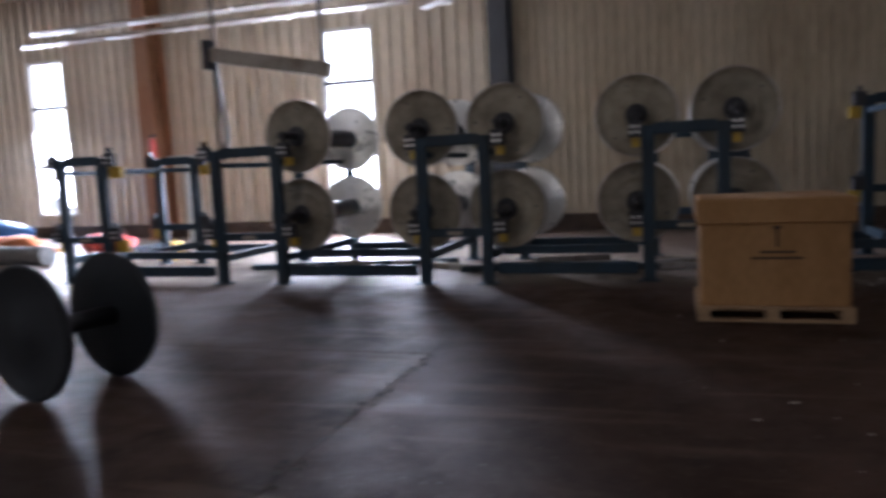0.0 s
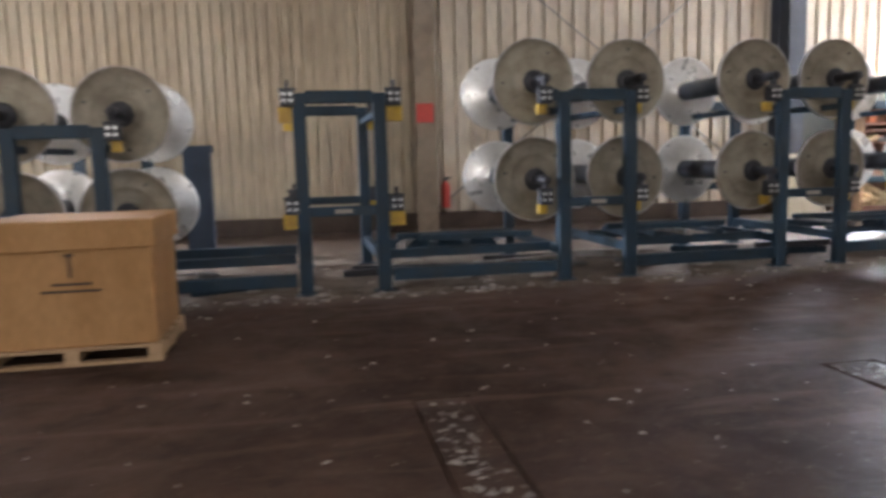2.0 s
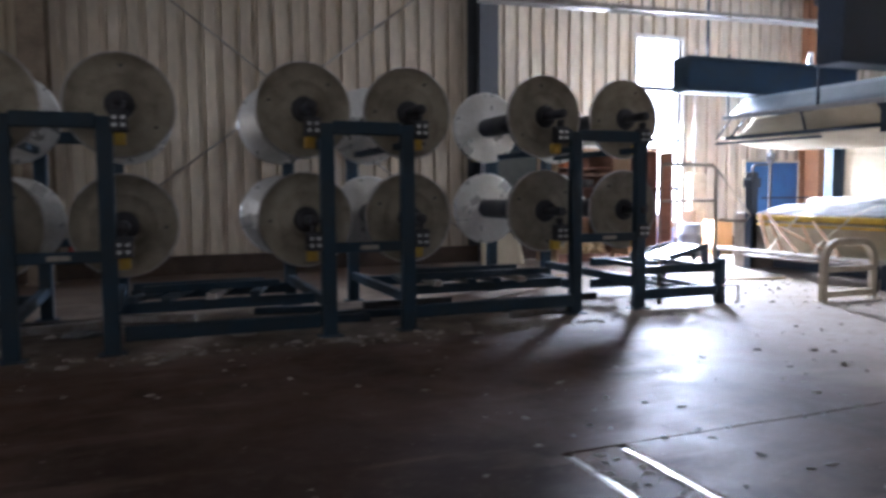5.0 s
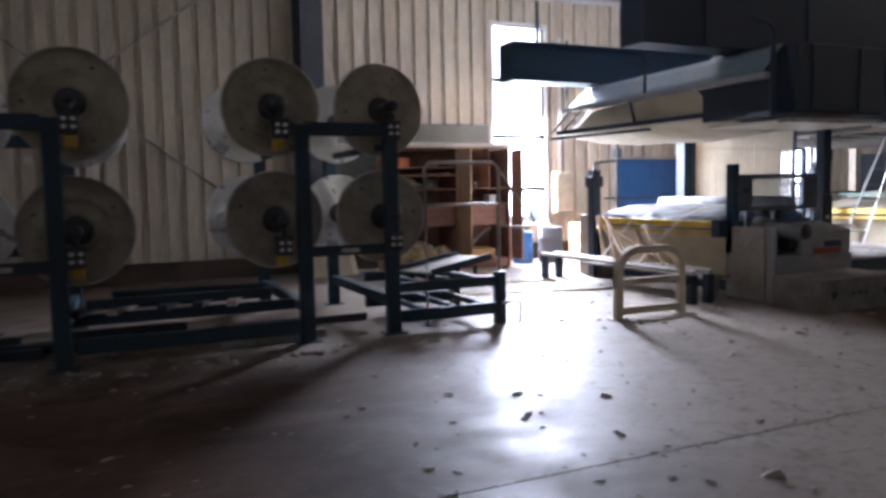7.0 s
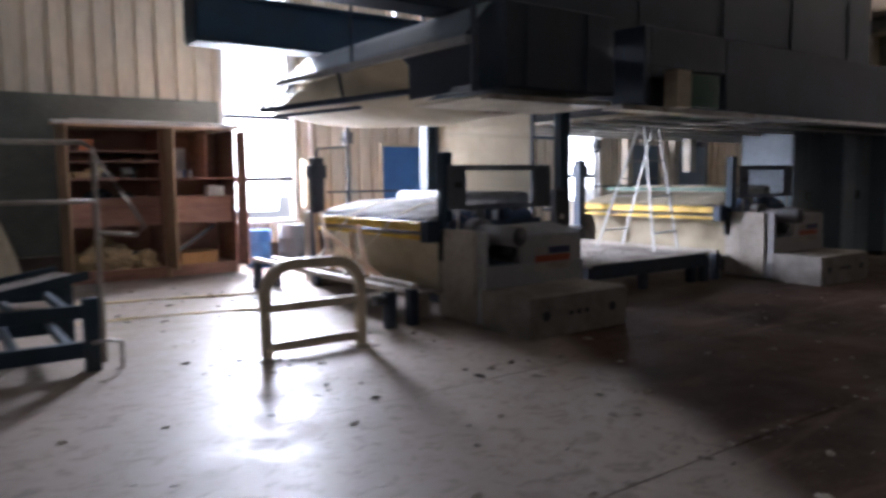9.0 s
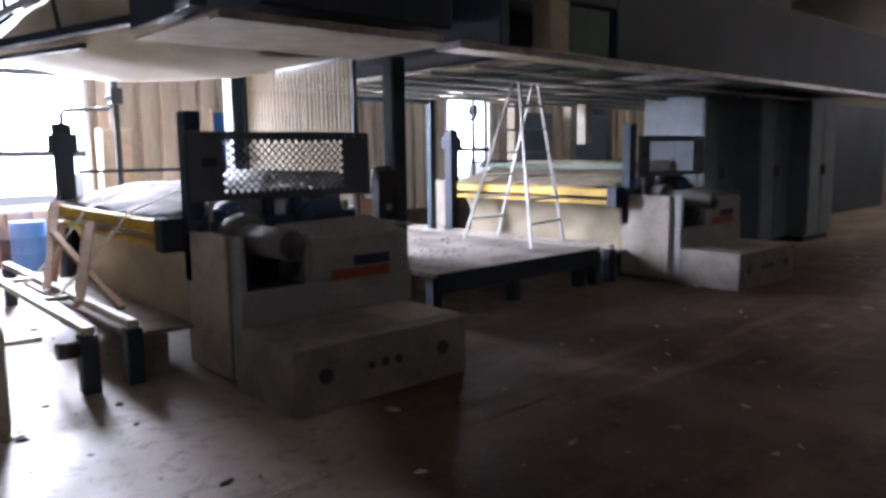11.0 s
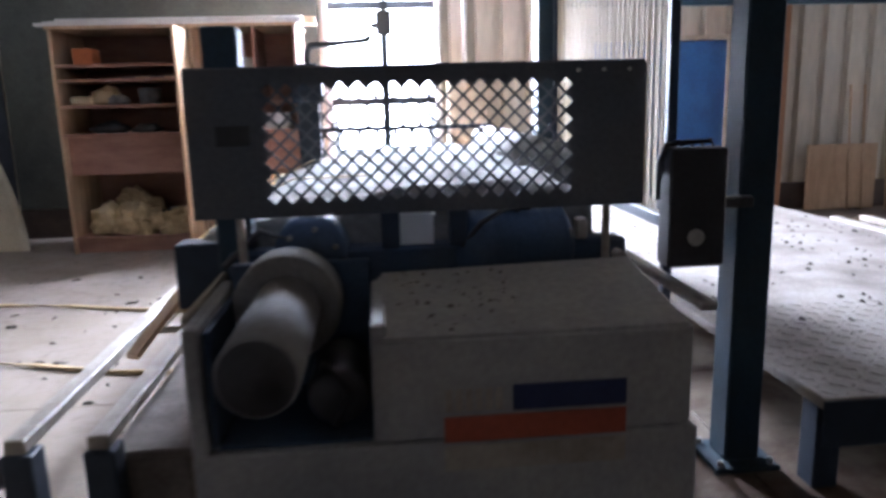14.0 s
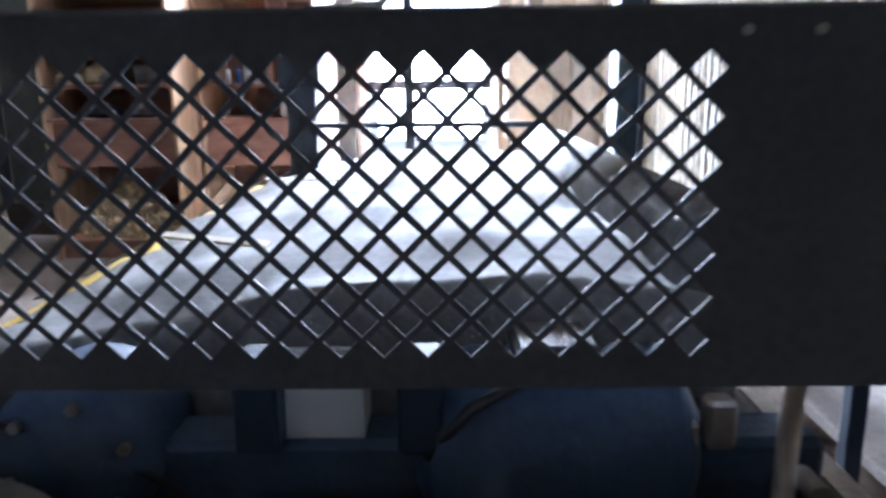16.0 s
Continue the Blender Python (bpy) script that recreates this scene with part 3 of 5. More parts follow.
def rack(name_label, px, hx, zs, yf, yr, beams):
    """Beam rack: two front and two rear posts, crossbars, brackets and floor rails. beams: (hub index, level)."""
    ob = thing("beam_rack", name_label, "beam rack", "warp beam racks", at=((px[0] + px[1]) / 2, yf, 0))
    cx = (px[0] + px[1]) / 2
    hw = 0.068
    top = zs[0] + 0.03
    set_back = 0.38
    if beams:
        yr = yf + set_back + 1.85
    for y in (0.0, yr - yf):
        for x in px:
            part("post", boxes([(x - cx - hw, x - cx + hw, y - 0.05, y + 0.05, 0, top), (x - cx - 0.12, x - cx + 0.12, y - 0.09, y + 0.09, 0, 0.014)], bevel=0.005), M_BLUE, ob)
        a, b = min(hx[0], px[0]) - cx + 0.08, max(hx[1], px[1]) - cx - 0.08
        for x0, x1 in ((a, px[0] - cx - hw), (px[0] - cx + hw, px[1] - cx - hw), (px[1] - cx + hw, b)):
            if x1 - x0 > 0.03:
                part("crossbar", box(x0, x1, y - 0.04, y + 0.04, zs[0] - 0.075, zs[0] + 0.055, bevel=0.006), M_BLUE, ob)
        part("crossbar", box(px[0] - cx + hw, px[1] - cx - hw, y - 0.035, y + 0.035, zs[1] - 0.13, zs[1] - 0.03, bevel=0.006), M_BLUE, ob)
        for hxx in hx:
            for z in zs:
                clamp(ob, hxx - cx, y - 0.0, z, y == 0.0, 0.05 if beams else 0.10)
    part("name_plate", box(-0.09, 0.09, -0.043, -0.037, zs[1] - 0.105, zs[1] - 0.06, bevel=0), M_PAPER, ob, "small pale maker's plate")
    for x in px:
        part("side_rail", box(x - cx - 0.04, x - cx + 0.04, 0.05, yr - yf - 0.05, 0.28, 0.38, bevel=0.005), M_BLUE, ob)
        part("top_tie", box(x - cx - 0.03, x - cx + 0.03, 0.05, yr - yf - 0.05, zs[0] - 0.20, zs[0] - 0.13, bevel=0.005), M_BLUE, ob)
    for i, level in beams:
        z = zs[level] + (0.23 if px[0] > 10 else 0.19 if px[0] > 7 else 0.17)
        m = pose(hx[i], yf + set_back - 0.05, z, 0, random.uniform(0, 360), 0)
        if BEAM_PROTO:
            copy_thing(BEAM_PROTO[0], m)
        else:
            bo = warp_beam(1.72)
            bo.matrix_world = m
            BEAM_PROTO.append(bo)
    return ob


RL = "dark blue steel rack holding warp beams, dusty"
RE = "empty dark blue steel beam rack with yellow brake shoes"
ALL4 = ((0, 0), (1, 0), (0, 1), (1, 1))
HI, LO = (2.05, 0.95), (1.73, 0.70)
rack(RE, (-8.25, -7.55), (-8.4, -7.4), LO, 8.25, 10.3, ())
rack(RL, (-5.75, -4.85), (-5.9, -4.72), LO, 8.3, 10.3, ((1, 0), (1, 1)))
rack(RL, (-2.9, -2.12), (-3.02, -1.95), LO, 8.35, 10.4, ALL4)
rack(RL, (-0.28, 0.52), (-0.42, 0.66), (1.74, 0.72), 8.62, 10.7, ALL4)
rack(RE, (2.42, 3.24), (2.31, 3.39), HI, 8.72, 10.85, ())
rack(RL, (5.27, 6.05), (5.05, 6.17), HI, 8.75, 10.85, ALL4)
rack(RL, (8.0, 8.82), (7.86, 8.96), HI, 8.81, 10.85, ALL4)
rack(RL, (10.91, 11.79), (10.71, 11.82), HI, 9.0, 11.1, ALL4)


def floor_beam(name, a, b, w, h, label):
    solo(name, beam(a, b, w, h), M_BLUE, label, "floor rail", "rack floor rails")


# long steel rails that tie the racks along the floor, front and rear
for x0, x1, y in ((-7.45, -5.86, 8.25), (-4.75, -3.0, 8.32), (-2.02, -0.4, 8.5), (0.64, 2.32, 8.68), (3.34, 5.17, 8.74), (6.15, 7.9, 8.78), (8.92, 10.82, 8.92)):
    floor_beam("floor_rail", (x0, y, 0.17), (x1, y, 0.17), 0.09, 0.13, "dark blue steel rail tying the racks at floor level")
    floor_beam("upper_floor_rail", (x0, y + 0.25, 0.36), (x1, y + 0.25, 0.36), 0.07, 0.1, "dark blue steel rail tying the racks above the floor")
    floor_beam("rear_floor_rail", (x0, y + 2.0, 0.26), (x1, y + 2.0, 0.26), 0.08, 0.12, "dark blue steel rail behind the racks")

# loose bars stacked low behind the racks
random.seed(5)
for k in range(26):
    x = random.uniform(-6, 12)
    y = random.uniform(9.1, 10.4)
    a = random.uniform(-0.35, 0.35)
    L = random.uniform(0.8, 1.5)
    c, s = math.cos(a) * L / 2, math.sin(a) * L / 2
    z = 0.04
    ob = solo("loose_bar", beam((x - c, y - s, z), (x + c, y + s, z), random.uniform(0.05, 0.12), 0.08), random.choice((M_BLUE, M_BLACK, M_RAIL)), "loose dark steel bar lying behind the racks", "steel bar", "loose bars")
for k in range(13):
    x = (3.45, 3.8, 4.2, 4.6, 6.2, 6.5, 6.9, 7.3, 8.9, 9.2, 9.6, 9.9, 10.2)[k]
    solo("skid_bar", beam((x, 8.95, 0.44), (x + 0.35, 10.6, 0.35), 0.09, 0.06), M_BLUE if k % 3 else M_RAIL, "slanting steel skid bar lying on the floor rails", "steel bar", "skid bars")

random.seed(9)
for x0, x1 in ((3.5, 4.9), (6.3, 7.6), (9.0, 10.6), (9.2, 10.7), (6.2, 7.5), (3.7, 5.0)):
    y = random.uniform(9.1, 10.3)
    z = 0.475 + 0.09 * (8.95 - y) / 1.65 + 0.04
    solo("cross_bar", beam((x0, y, z), (x1, y + random.uniform(-0.12, 0.12), z), 0.07, 0.07), M_BLUE, "dark blue steel bar lying across the skid bars", "steel bar", "cross bars")

# tall dark post and reel carrier beside the low rack
solo("stub_post", boxes([(0.74, 1.12, 12.2, 12.4, 0.031, 1.65), (0.66, 1.2, 12.12, 12.48, 0, 0.03), (0.71, 1.15, 12.18, 12.42, 1.55, 1.66)]), M_NAVY, "squat dark blue steel post behind the crate", "post")

# small dark spool on the floor
sp = thing("floor_spool", "small dark two-flange spool lying on the floor", "spool", at=(-3.97, 3.93, 0.455), rz=-11)
for y, s in ((-0.33, -1), (0.33, 1)):
    p = [(0.0, 0.02), (0.09, 0.02), (0.1, 0.008), (0.415, 0.008), (0.425, 0.02), (0.45, 0.02), (0.455, 0.012), (0.455, -0.03), (0.445, -0.035), (0.0, -0.03)]
    part("spool_flange", lathe_y([(r, y + s * d) for r, d in p]), M_SPOOL, sp)
part("spool_core", rod((0, -0.3, 0), (0, 0.3, 0), 0.07, 20), M_BLACK, sp)

# cardboard crate on a pallet
pl = thing("pallet", "pale wooden pallet under a cardboard crate", "pallet", at=(0.775, 6.95, 0))
for k in range(5):
    y = -0.5 + k * 0.225
    part("deck_board", box(-0.6, 0.6, y, y + 0.1, 0.108, 0.13, bevel=0.003), M_PALLET, pl)
for x in (-0.6, -0.06, 0.5):
    part("stringer", box(x, x + 0.1, -0.5, 0.5, 0.022, 0.108, bevel=0.003), M_PALLET, pl)
for y in (-0.5, -0.05, 0.4):
    part("bottom_board", box(-0.6, 0.6, y, y + 0.1, 0.0, 0.022, bevel=0.003), M_PALLET, pl)
cr = thing("cardboard_crate", "large brown cardboard crate with a telescoping lid on a pallet", "crate", at=(0.775, 6.95, 0.13))
part("crate_body", box(-0.57, 0.57, -0.47, 0.47, 0.0, 0.8, bevel=0.012), M_CARD, cr)
part("lid", boxes([(-0.6, 0.6, -0.5, 0.5, 0.69, 0.9)], bevel=0.012), M_CARD, cr, "overlapping cardboard lid, sagging a little")
for x in (0.02,):
    part("arrow_mark", boxes([(x - 0.012, x + 0.012, -0.4745, -0.4712, 0.5, 0.672), (x - 0.03, x + 0.03, -0.4746, -0.4713, 0.645, 0.672)], bevel=0), M_INK, cr, "printed upright arrow")
part("print_bar", boxes([(-0.11, 0.16, -0.4745, -0.4712, 0.445, 0.465), (-0.18, 0.22, -0.4745, -0.4712, 0.395, 0.415)], bevel=0), M_INK, cr, "printed lines of text")

# red sign and extinguisher at the wall column
solo("red_sign", box(4.57, 4.9, 14.626, 14.638, 2.05, 2.4, bevel=0.002), M_RED, "small red square sign on a wall column", "sign")
ex = thing("fire_extinguisher", "red fire extinguisher hung on the ribbed wall", "extinguisher", at=(5.18, 15.08, 0.42))
part("cylinder", lathe_y([(0, 0), (0.08, 0.0), (0.085, 0.02), (0.085, 0.42), (0.05, 0.5), (0.03, 0.52), (0, 0.52)], 20), M_RED, ex).rotation_euler = (radians(90), 0, 0)
part("valve", boxes([(-0.03, 0.03, -0.03, 0.03, 0.52, 0.58), (-0.02, 0.12, -0.015, 0.015, 0.56, 0.6)]), M_BLACK, ex)

# cross bracing rods on the wall bay
for a, b in (((5.0, 15.1, 0.4), (12.4, 15.1, 6.0)), ((5.0, 15.06, 6.0), (12.4, 15.06, 0.4))):
    solo("brace_rod", rod(a, b, 0.018, 8), M_RAIL, "thin diagonal steel wall brace rod", "brace", "wall bracing", "structure")

# lifting beam hung over the racks
lb = thing("lifting_beam", "yellow-grey lifting beam hung on chains", "lifting beam", at=(-5.3, 9.0, 2.9), rz=0)
part("girder", beam((-0.86, 0, 0.22), (0.96, 0, -0.14), 0.12, 0.2), M_CAB, lb)
part("end_plate", box(-0.95, -0.86, -0.09, 0.09, 0.02, 0.42, bevel=0.006), M_BLACK, lb)
for x, z0, z1 in ((-0.8, 0.3, 3.4), (0.85, -0.05, 3.4)):
    part("chain", rod((x, 0, z0), (x, 0, z1), 0.026, 6), M_BLACK, lb)
part("sling", tube_path([(-0.8, 0, 0.12), (-0.78, 0.02, -0.3), (-0.72, 0.05, -0.9), (-0.78, 0, -1.25)], 0.03), M_BLACK, lb, "hanging chain sling")
part("sling", tube_path([(-0.8, 0, 0.12), (-0.82, 0.02, -0.4), (-0.86, 0.05, -0.95), (-0.78, 0, -1.25)], 0.026), M_BLACK, lb)


def strip_light(a, b):
    """Unlit fluorescent batten row from a to b."""
    a, b = Vector(a), Vector(b)
    n = max(1, round((b - a).length / 2.4))
    for k in range(n):
        p, q = a.lerp(b, (k + 0.01) / n), a.lerp(b, (k + 0.99) / n)
        ob = thing("strip_light", "unlit white fluorescent strip light under the roof", "strip light", "strip lights", at=tuple((p + q) / 2))
        c = (p + q) / 2
        part("housing", beam(p - c + Vector((0, 0, 0.04)), q - c + Vector((0, 0, 0.04)), 0.16, 0.06), M_CAB, ob)
        for dy in (-0.05, 0.05):
            part("tube", rod(p - c + Vector((0, dy, -0.02)), q - c + Vector((0, dy, -0.02)), 0.016, 8), M_TUBE, ob)
        for s in (0.1, 0.9):
            h = p.lerp(q, s) - c
            part("hanger", rod(h + Vector((0, 0, 0.07)), h + Vector((0, 0, roof_z(c.y) - c.z)), 0.006, 6), M_BLACK, ob)


strip_light((-14.4, 13.6, 4.6), (-4.8, 13.6, 4.6))
strip_light((-13.0, 12.6, 4.6), (-5.6, 12.6, 4.6))
strip_light((10.9, 11.7, 4.2), (17.4, 11.2, 4.2))


# ---------------------------------------------------------------- hoop guard and step trolley
hg = thing("hoop_guard", "cream-painted steel hoop barrier bolted to the floor", "barrier", at=(14.61, 8.47, 0))
pts = [(-0.43, 0, 0.0), (-0.43, 0, 0.3), (-0.43, 0, 0.5)]
for k in range(1, 8):
    a = math.pi - k * math.pi / 16
    pts.append((-0.43 + 0.25 + 0.25 * math.cos(a), 0, 0.5 + 0.25 * math.sin(a)))
pts.append((-0.18, 0, 0.75))
pts = pts + [(-x, y, z) for x, y, z in reversed(pts)]


def square_tube(points, w):
    """Square-section tube bent in the xz plane."""
    bm = bmesh.new()
    P = [Vector(p) for p in points]
    rings = []
    for i, p in enumerate(P):
        d = (P[min(i + 1, len(P) - 1)] - P[max(i - 1, 0)]).normalized()
        n = Vector((d.z, 0, -d.x))
        y = Vector((0, 1, 0))
        c = w * 0.12
        h = w / 2
        prof = [(-h + c, -h), (h - c, -h), (h, -h + c), (h, h - c), (h - c, h), (-h + c, h), (-h, h - c), (-h, -h + c)]
        rings.append([bm.verts.new(p + n * u + y * v) for u, v in prof])
    for a, b in zip(rings, rings[1:]):
        for k in range(8):
            bm.faces.new((a[k], a[(k + 1) % 8], b[(k + 1) % 8], b[k]))
    bm.faces.new(list(reversed(rings[0])))
    bm.faces.new(rings[-1])
    return bm


part("hoop", square_tube(pts, 0.085), M_CREAMP, hg)
part("mid_bar", box(-0.39, 0.39, -0.035, 0.035, 0.37, 0.44, bevel=0.006), M_CREAMP, hg)
part("low_bar", box(-0.39, 0.39, -0.035, 0.035, 0.05, 0.13, bevel=0.006), M_CREAMP, hg)
for x in (-0.43, 0.43):
    fp = part("foot_plate", box(x - 0.09, x + 0.09, -0.09, 0.09, 0, 0.012), M_CREAMP, hg)
    for dx in (-0.065, 0.065):
        part("anchor_bolt", rod((x + dx, -0.06, 0.012), (x + dx, -0.06, 0.035), 0.012, 6), M_BOLT, fp)

lf = thing("rack_end_stand", "low dark blue steel frame at the end of the rack row", "stand", at=(12.44, 8.97, 0))
for y in (0.0, 1.15):
    for z, h in ((0.17, 0.12), (0.46, 0.10)):
        part("frame_rail", box(-0.58, 0.5, y - 0.035, y + 0.035, z - h / 2, z + h / 2), M_BLUE, lf)
    part("end_post", box(0.502, 0.61, y - 0.05, y + 0.05, 0, 0.56), M_BLUE, lf)
for x in (-0.3, 0.05, 0.4):
    for z in (0.20, 0.46):
        part("cross_member", box(x - 0.03, x + 0.03, 0.037, 1.113, z - 0.03, z + 0.03), M_BLUE, lf)
part("foot_stop", tube_path([(0.55, -0.05, 0.22), (0.66, -0.1, 0.24), (0.74, -0.12, 0.22), (0.74, -0.12, 0.02), (0.70, -0.12, 0.01)], 0.016), M_RAIL, lf)
ch = thing("chute_tray", "tilted steel chute tray lying on the low frame", "tray", at=(12.47, 9.1, 0.52))
part("tray_floor", beam((-0.32, 0.15, 0.05), (0.5, 0.42, 0.16), 0.55, 0.02), M_RAIL, ch)
part("tray_edge", beam((-0.25, -0.12, 0.07), (0.58, 0.15, 0.18), 0.02, 0.07), M_BLUE, ch)
part("tray_edge", beam((-0.42, 0.42, 0.07), (0.42, 0.69, 0.18), 0.02, 0.07), M_BLUE, ch)
for x, y in ((-0.2, 0.0), (0.4, 0.2), (-0.3, 0.4), (0.3, 0.6)):
    part("tray_foot", box(x - 0.02, x + 0.02, y - 0.02, y + 0.02, -0.01, 0.08), M_BLUE, ch)
hr = thing("handrail_stand", "thin tubular handrail stand on the low frame", "handrail", at=(12.6, 9.2, 0))
part("rail_loop", tube_path([(-0.35, 0, 0), (-0.35, 0, 1.66), (-0.3, 0, 1.73), (0.45, 0, 1.73), (0.52, 0, 1.68), (0.52, 0, 0)], 0.021), M_CAB, hr)
part("mid_rail", tube_path([(-0.35, 0, 1.28), (0.52, 0, 1.28)], 0.018), M_CAB, hr)
part("brace_tube", tube_path([(0.5, -0.02, 1.68), (0.78, -0.25, 1.15), (0.8, -0.3, 1.08), (0.74, -0.28, 1.02), (0.54, -0.02, 1.03)], 0.018), M_CAB, hr)


# ---------------------------------------------------------------- textile machines
def mesh_guard_bm(x0, x1, z0, z1, mx0, mz0, pitch, nx, nz, bar, th):
    """Plate with a field of diamond holes punched through; lies in the xz plane, th thick."""
    mx1, mz1 = mx0 + nx * pitch, mz0 + nz * pitch
    bm = bmesh.new()
    h, r = pitch / 2, pitch / 2 - bar

    def quad(p, y):
        bm.faces.new([bm.verts.new((x, y, z)) for x, z in p])

    def both(p):
        quad(p, 0.0)
        quad(list(reversed(p)), th)

    def hole(cx, cz):
        o = [(cx, cz - h), (cx + h, cz), (cx, cz + h), (cx - h, cz)]
        i = [(cx, cz - r), (cx + r, cz), (cx, cz + r), (cx - r, cz)]
        for k in range(4):
            j = (k + 1) % 4
            both([o[k], o[j], i[j], i[k]])
            bm.faces.new([bm.verts.new(v) for v in ((i[k][0], 0, i[k][1]), (i[j][0], 0, i[j][1]), (i[j][0], th, i[j][1]), (i[k][0], th, i[k][1]))])

    for i in range(nx):
        for j in range(nz):
            hole(mx0 + (i + 0.5) * pitch, mz0 + (j + 0.5) * pitch)
    for i in range(1, nx):
        for j in range(1, nz):
            hole(mx0 + i * pitch, mz0 + j * pitch)
    for i in range(nx + 1):
        for z, s in ((mz0, 1), (mz1, -1)):
            cx = mx0 + i * pitch
            a = [(max(cx - h, mx0), z), (min(cx + h, mx1), z)]
            both([a[0], a[1], (cx, z + s * h)])
    for j in range(nz + 1):
        for x, s in ((mx0, 1), (mx1, -1)):
            cz = mz0 + j * pitch
            both([(x, max(cz - h, mz0)), (x, min(cz + h, mz1)), (x + s * h, cz)])
    for p in ([(x0, z0), (mx0, z0), (mx0, z1), (x0, z1)], [(mx1, z0), (x1, z0), (x1, z1), (mx1, z1)], [(mx0, z0), (mx1, z0), (mx1, mz0), (mx0, mz0)], [(mx0, mz1), (mx1, mz1), (mx1, z1), (mx0, z1)]):
        both(p)
    for a, b in (((x0, z0), (x1, z0)), ((x1, z0), (x1, z1)), ((x1, z1), (x0, z1)), ((x0, z1), (x0, z0))):
        bm.faces.new([bm.verts.new(v) for v in ((a[0], 0, a[1]), (b[0], 0, b[1]), (b[0], th, b[1]), (a[0], th, a[1]))])
    bmesh.ops.remove_doubles(bm, verts=bm.verts, dist=0.0002)
    return bm


def cloth_bm(nu, nv, f):
    """Sheet of nu x nv cells from f(u, v), 4 mm thick."""
    bm = bmesh.new()
    g = [[[bm.verts.new(Vector(f(i / nu, j / nv)) + Vector((0, 0, -dz))) for j in range(nv + 1)] for i in range(nu + 1)] for dz in (0.0, 0.005)]
    for s in (0, 1):
        for i in range(nu):
            for j in range(nv):
                fa = bm.faces.new((g[s][i][j], g[s][i + 1][j], g[s][i + 1][j + 1], g[s][i][j + 1]))
                fa.smooth = True
    for i in range(nu):
        bm.faces.new((g[0][i][0], g[0][i + 1][0], g[1][i + 1][0], g[1][i][0]))
        bm.faces.new((g[0][i][nv], g[0][i + 1][nv], g[1][i + 1][nv], g[1][i][nv]))
    for j in range(nv):
        bm.faces.new((g[0][0][j], g[0][0][j + 1], g[1][0][j + 1], g[1][0][j]))
        bm.faces.new((g[0][nu][j], g[0][nu][j + 1], g[1][nu][j + 1], g[1][nu][j]))
    return bm


def wob(x, y, s=3.0, k=0.0):
    return noise.noise((x * s, y * s, k))


OX, OY = 16.2, 8.3


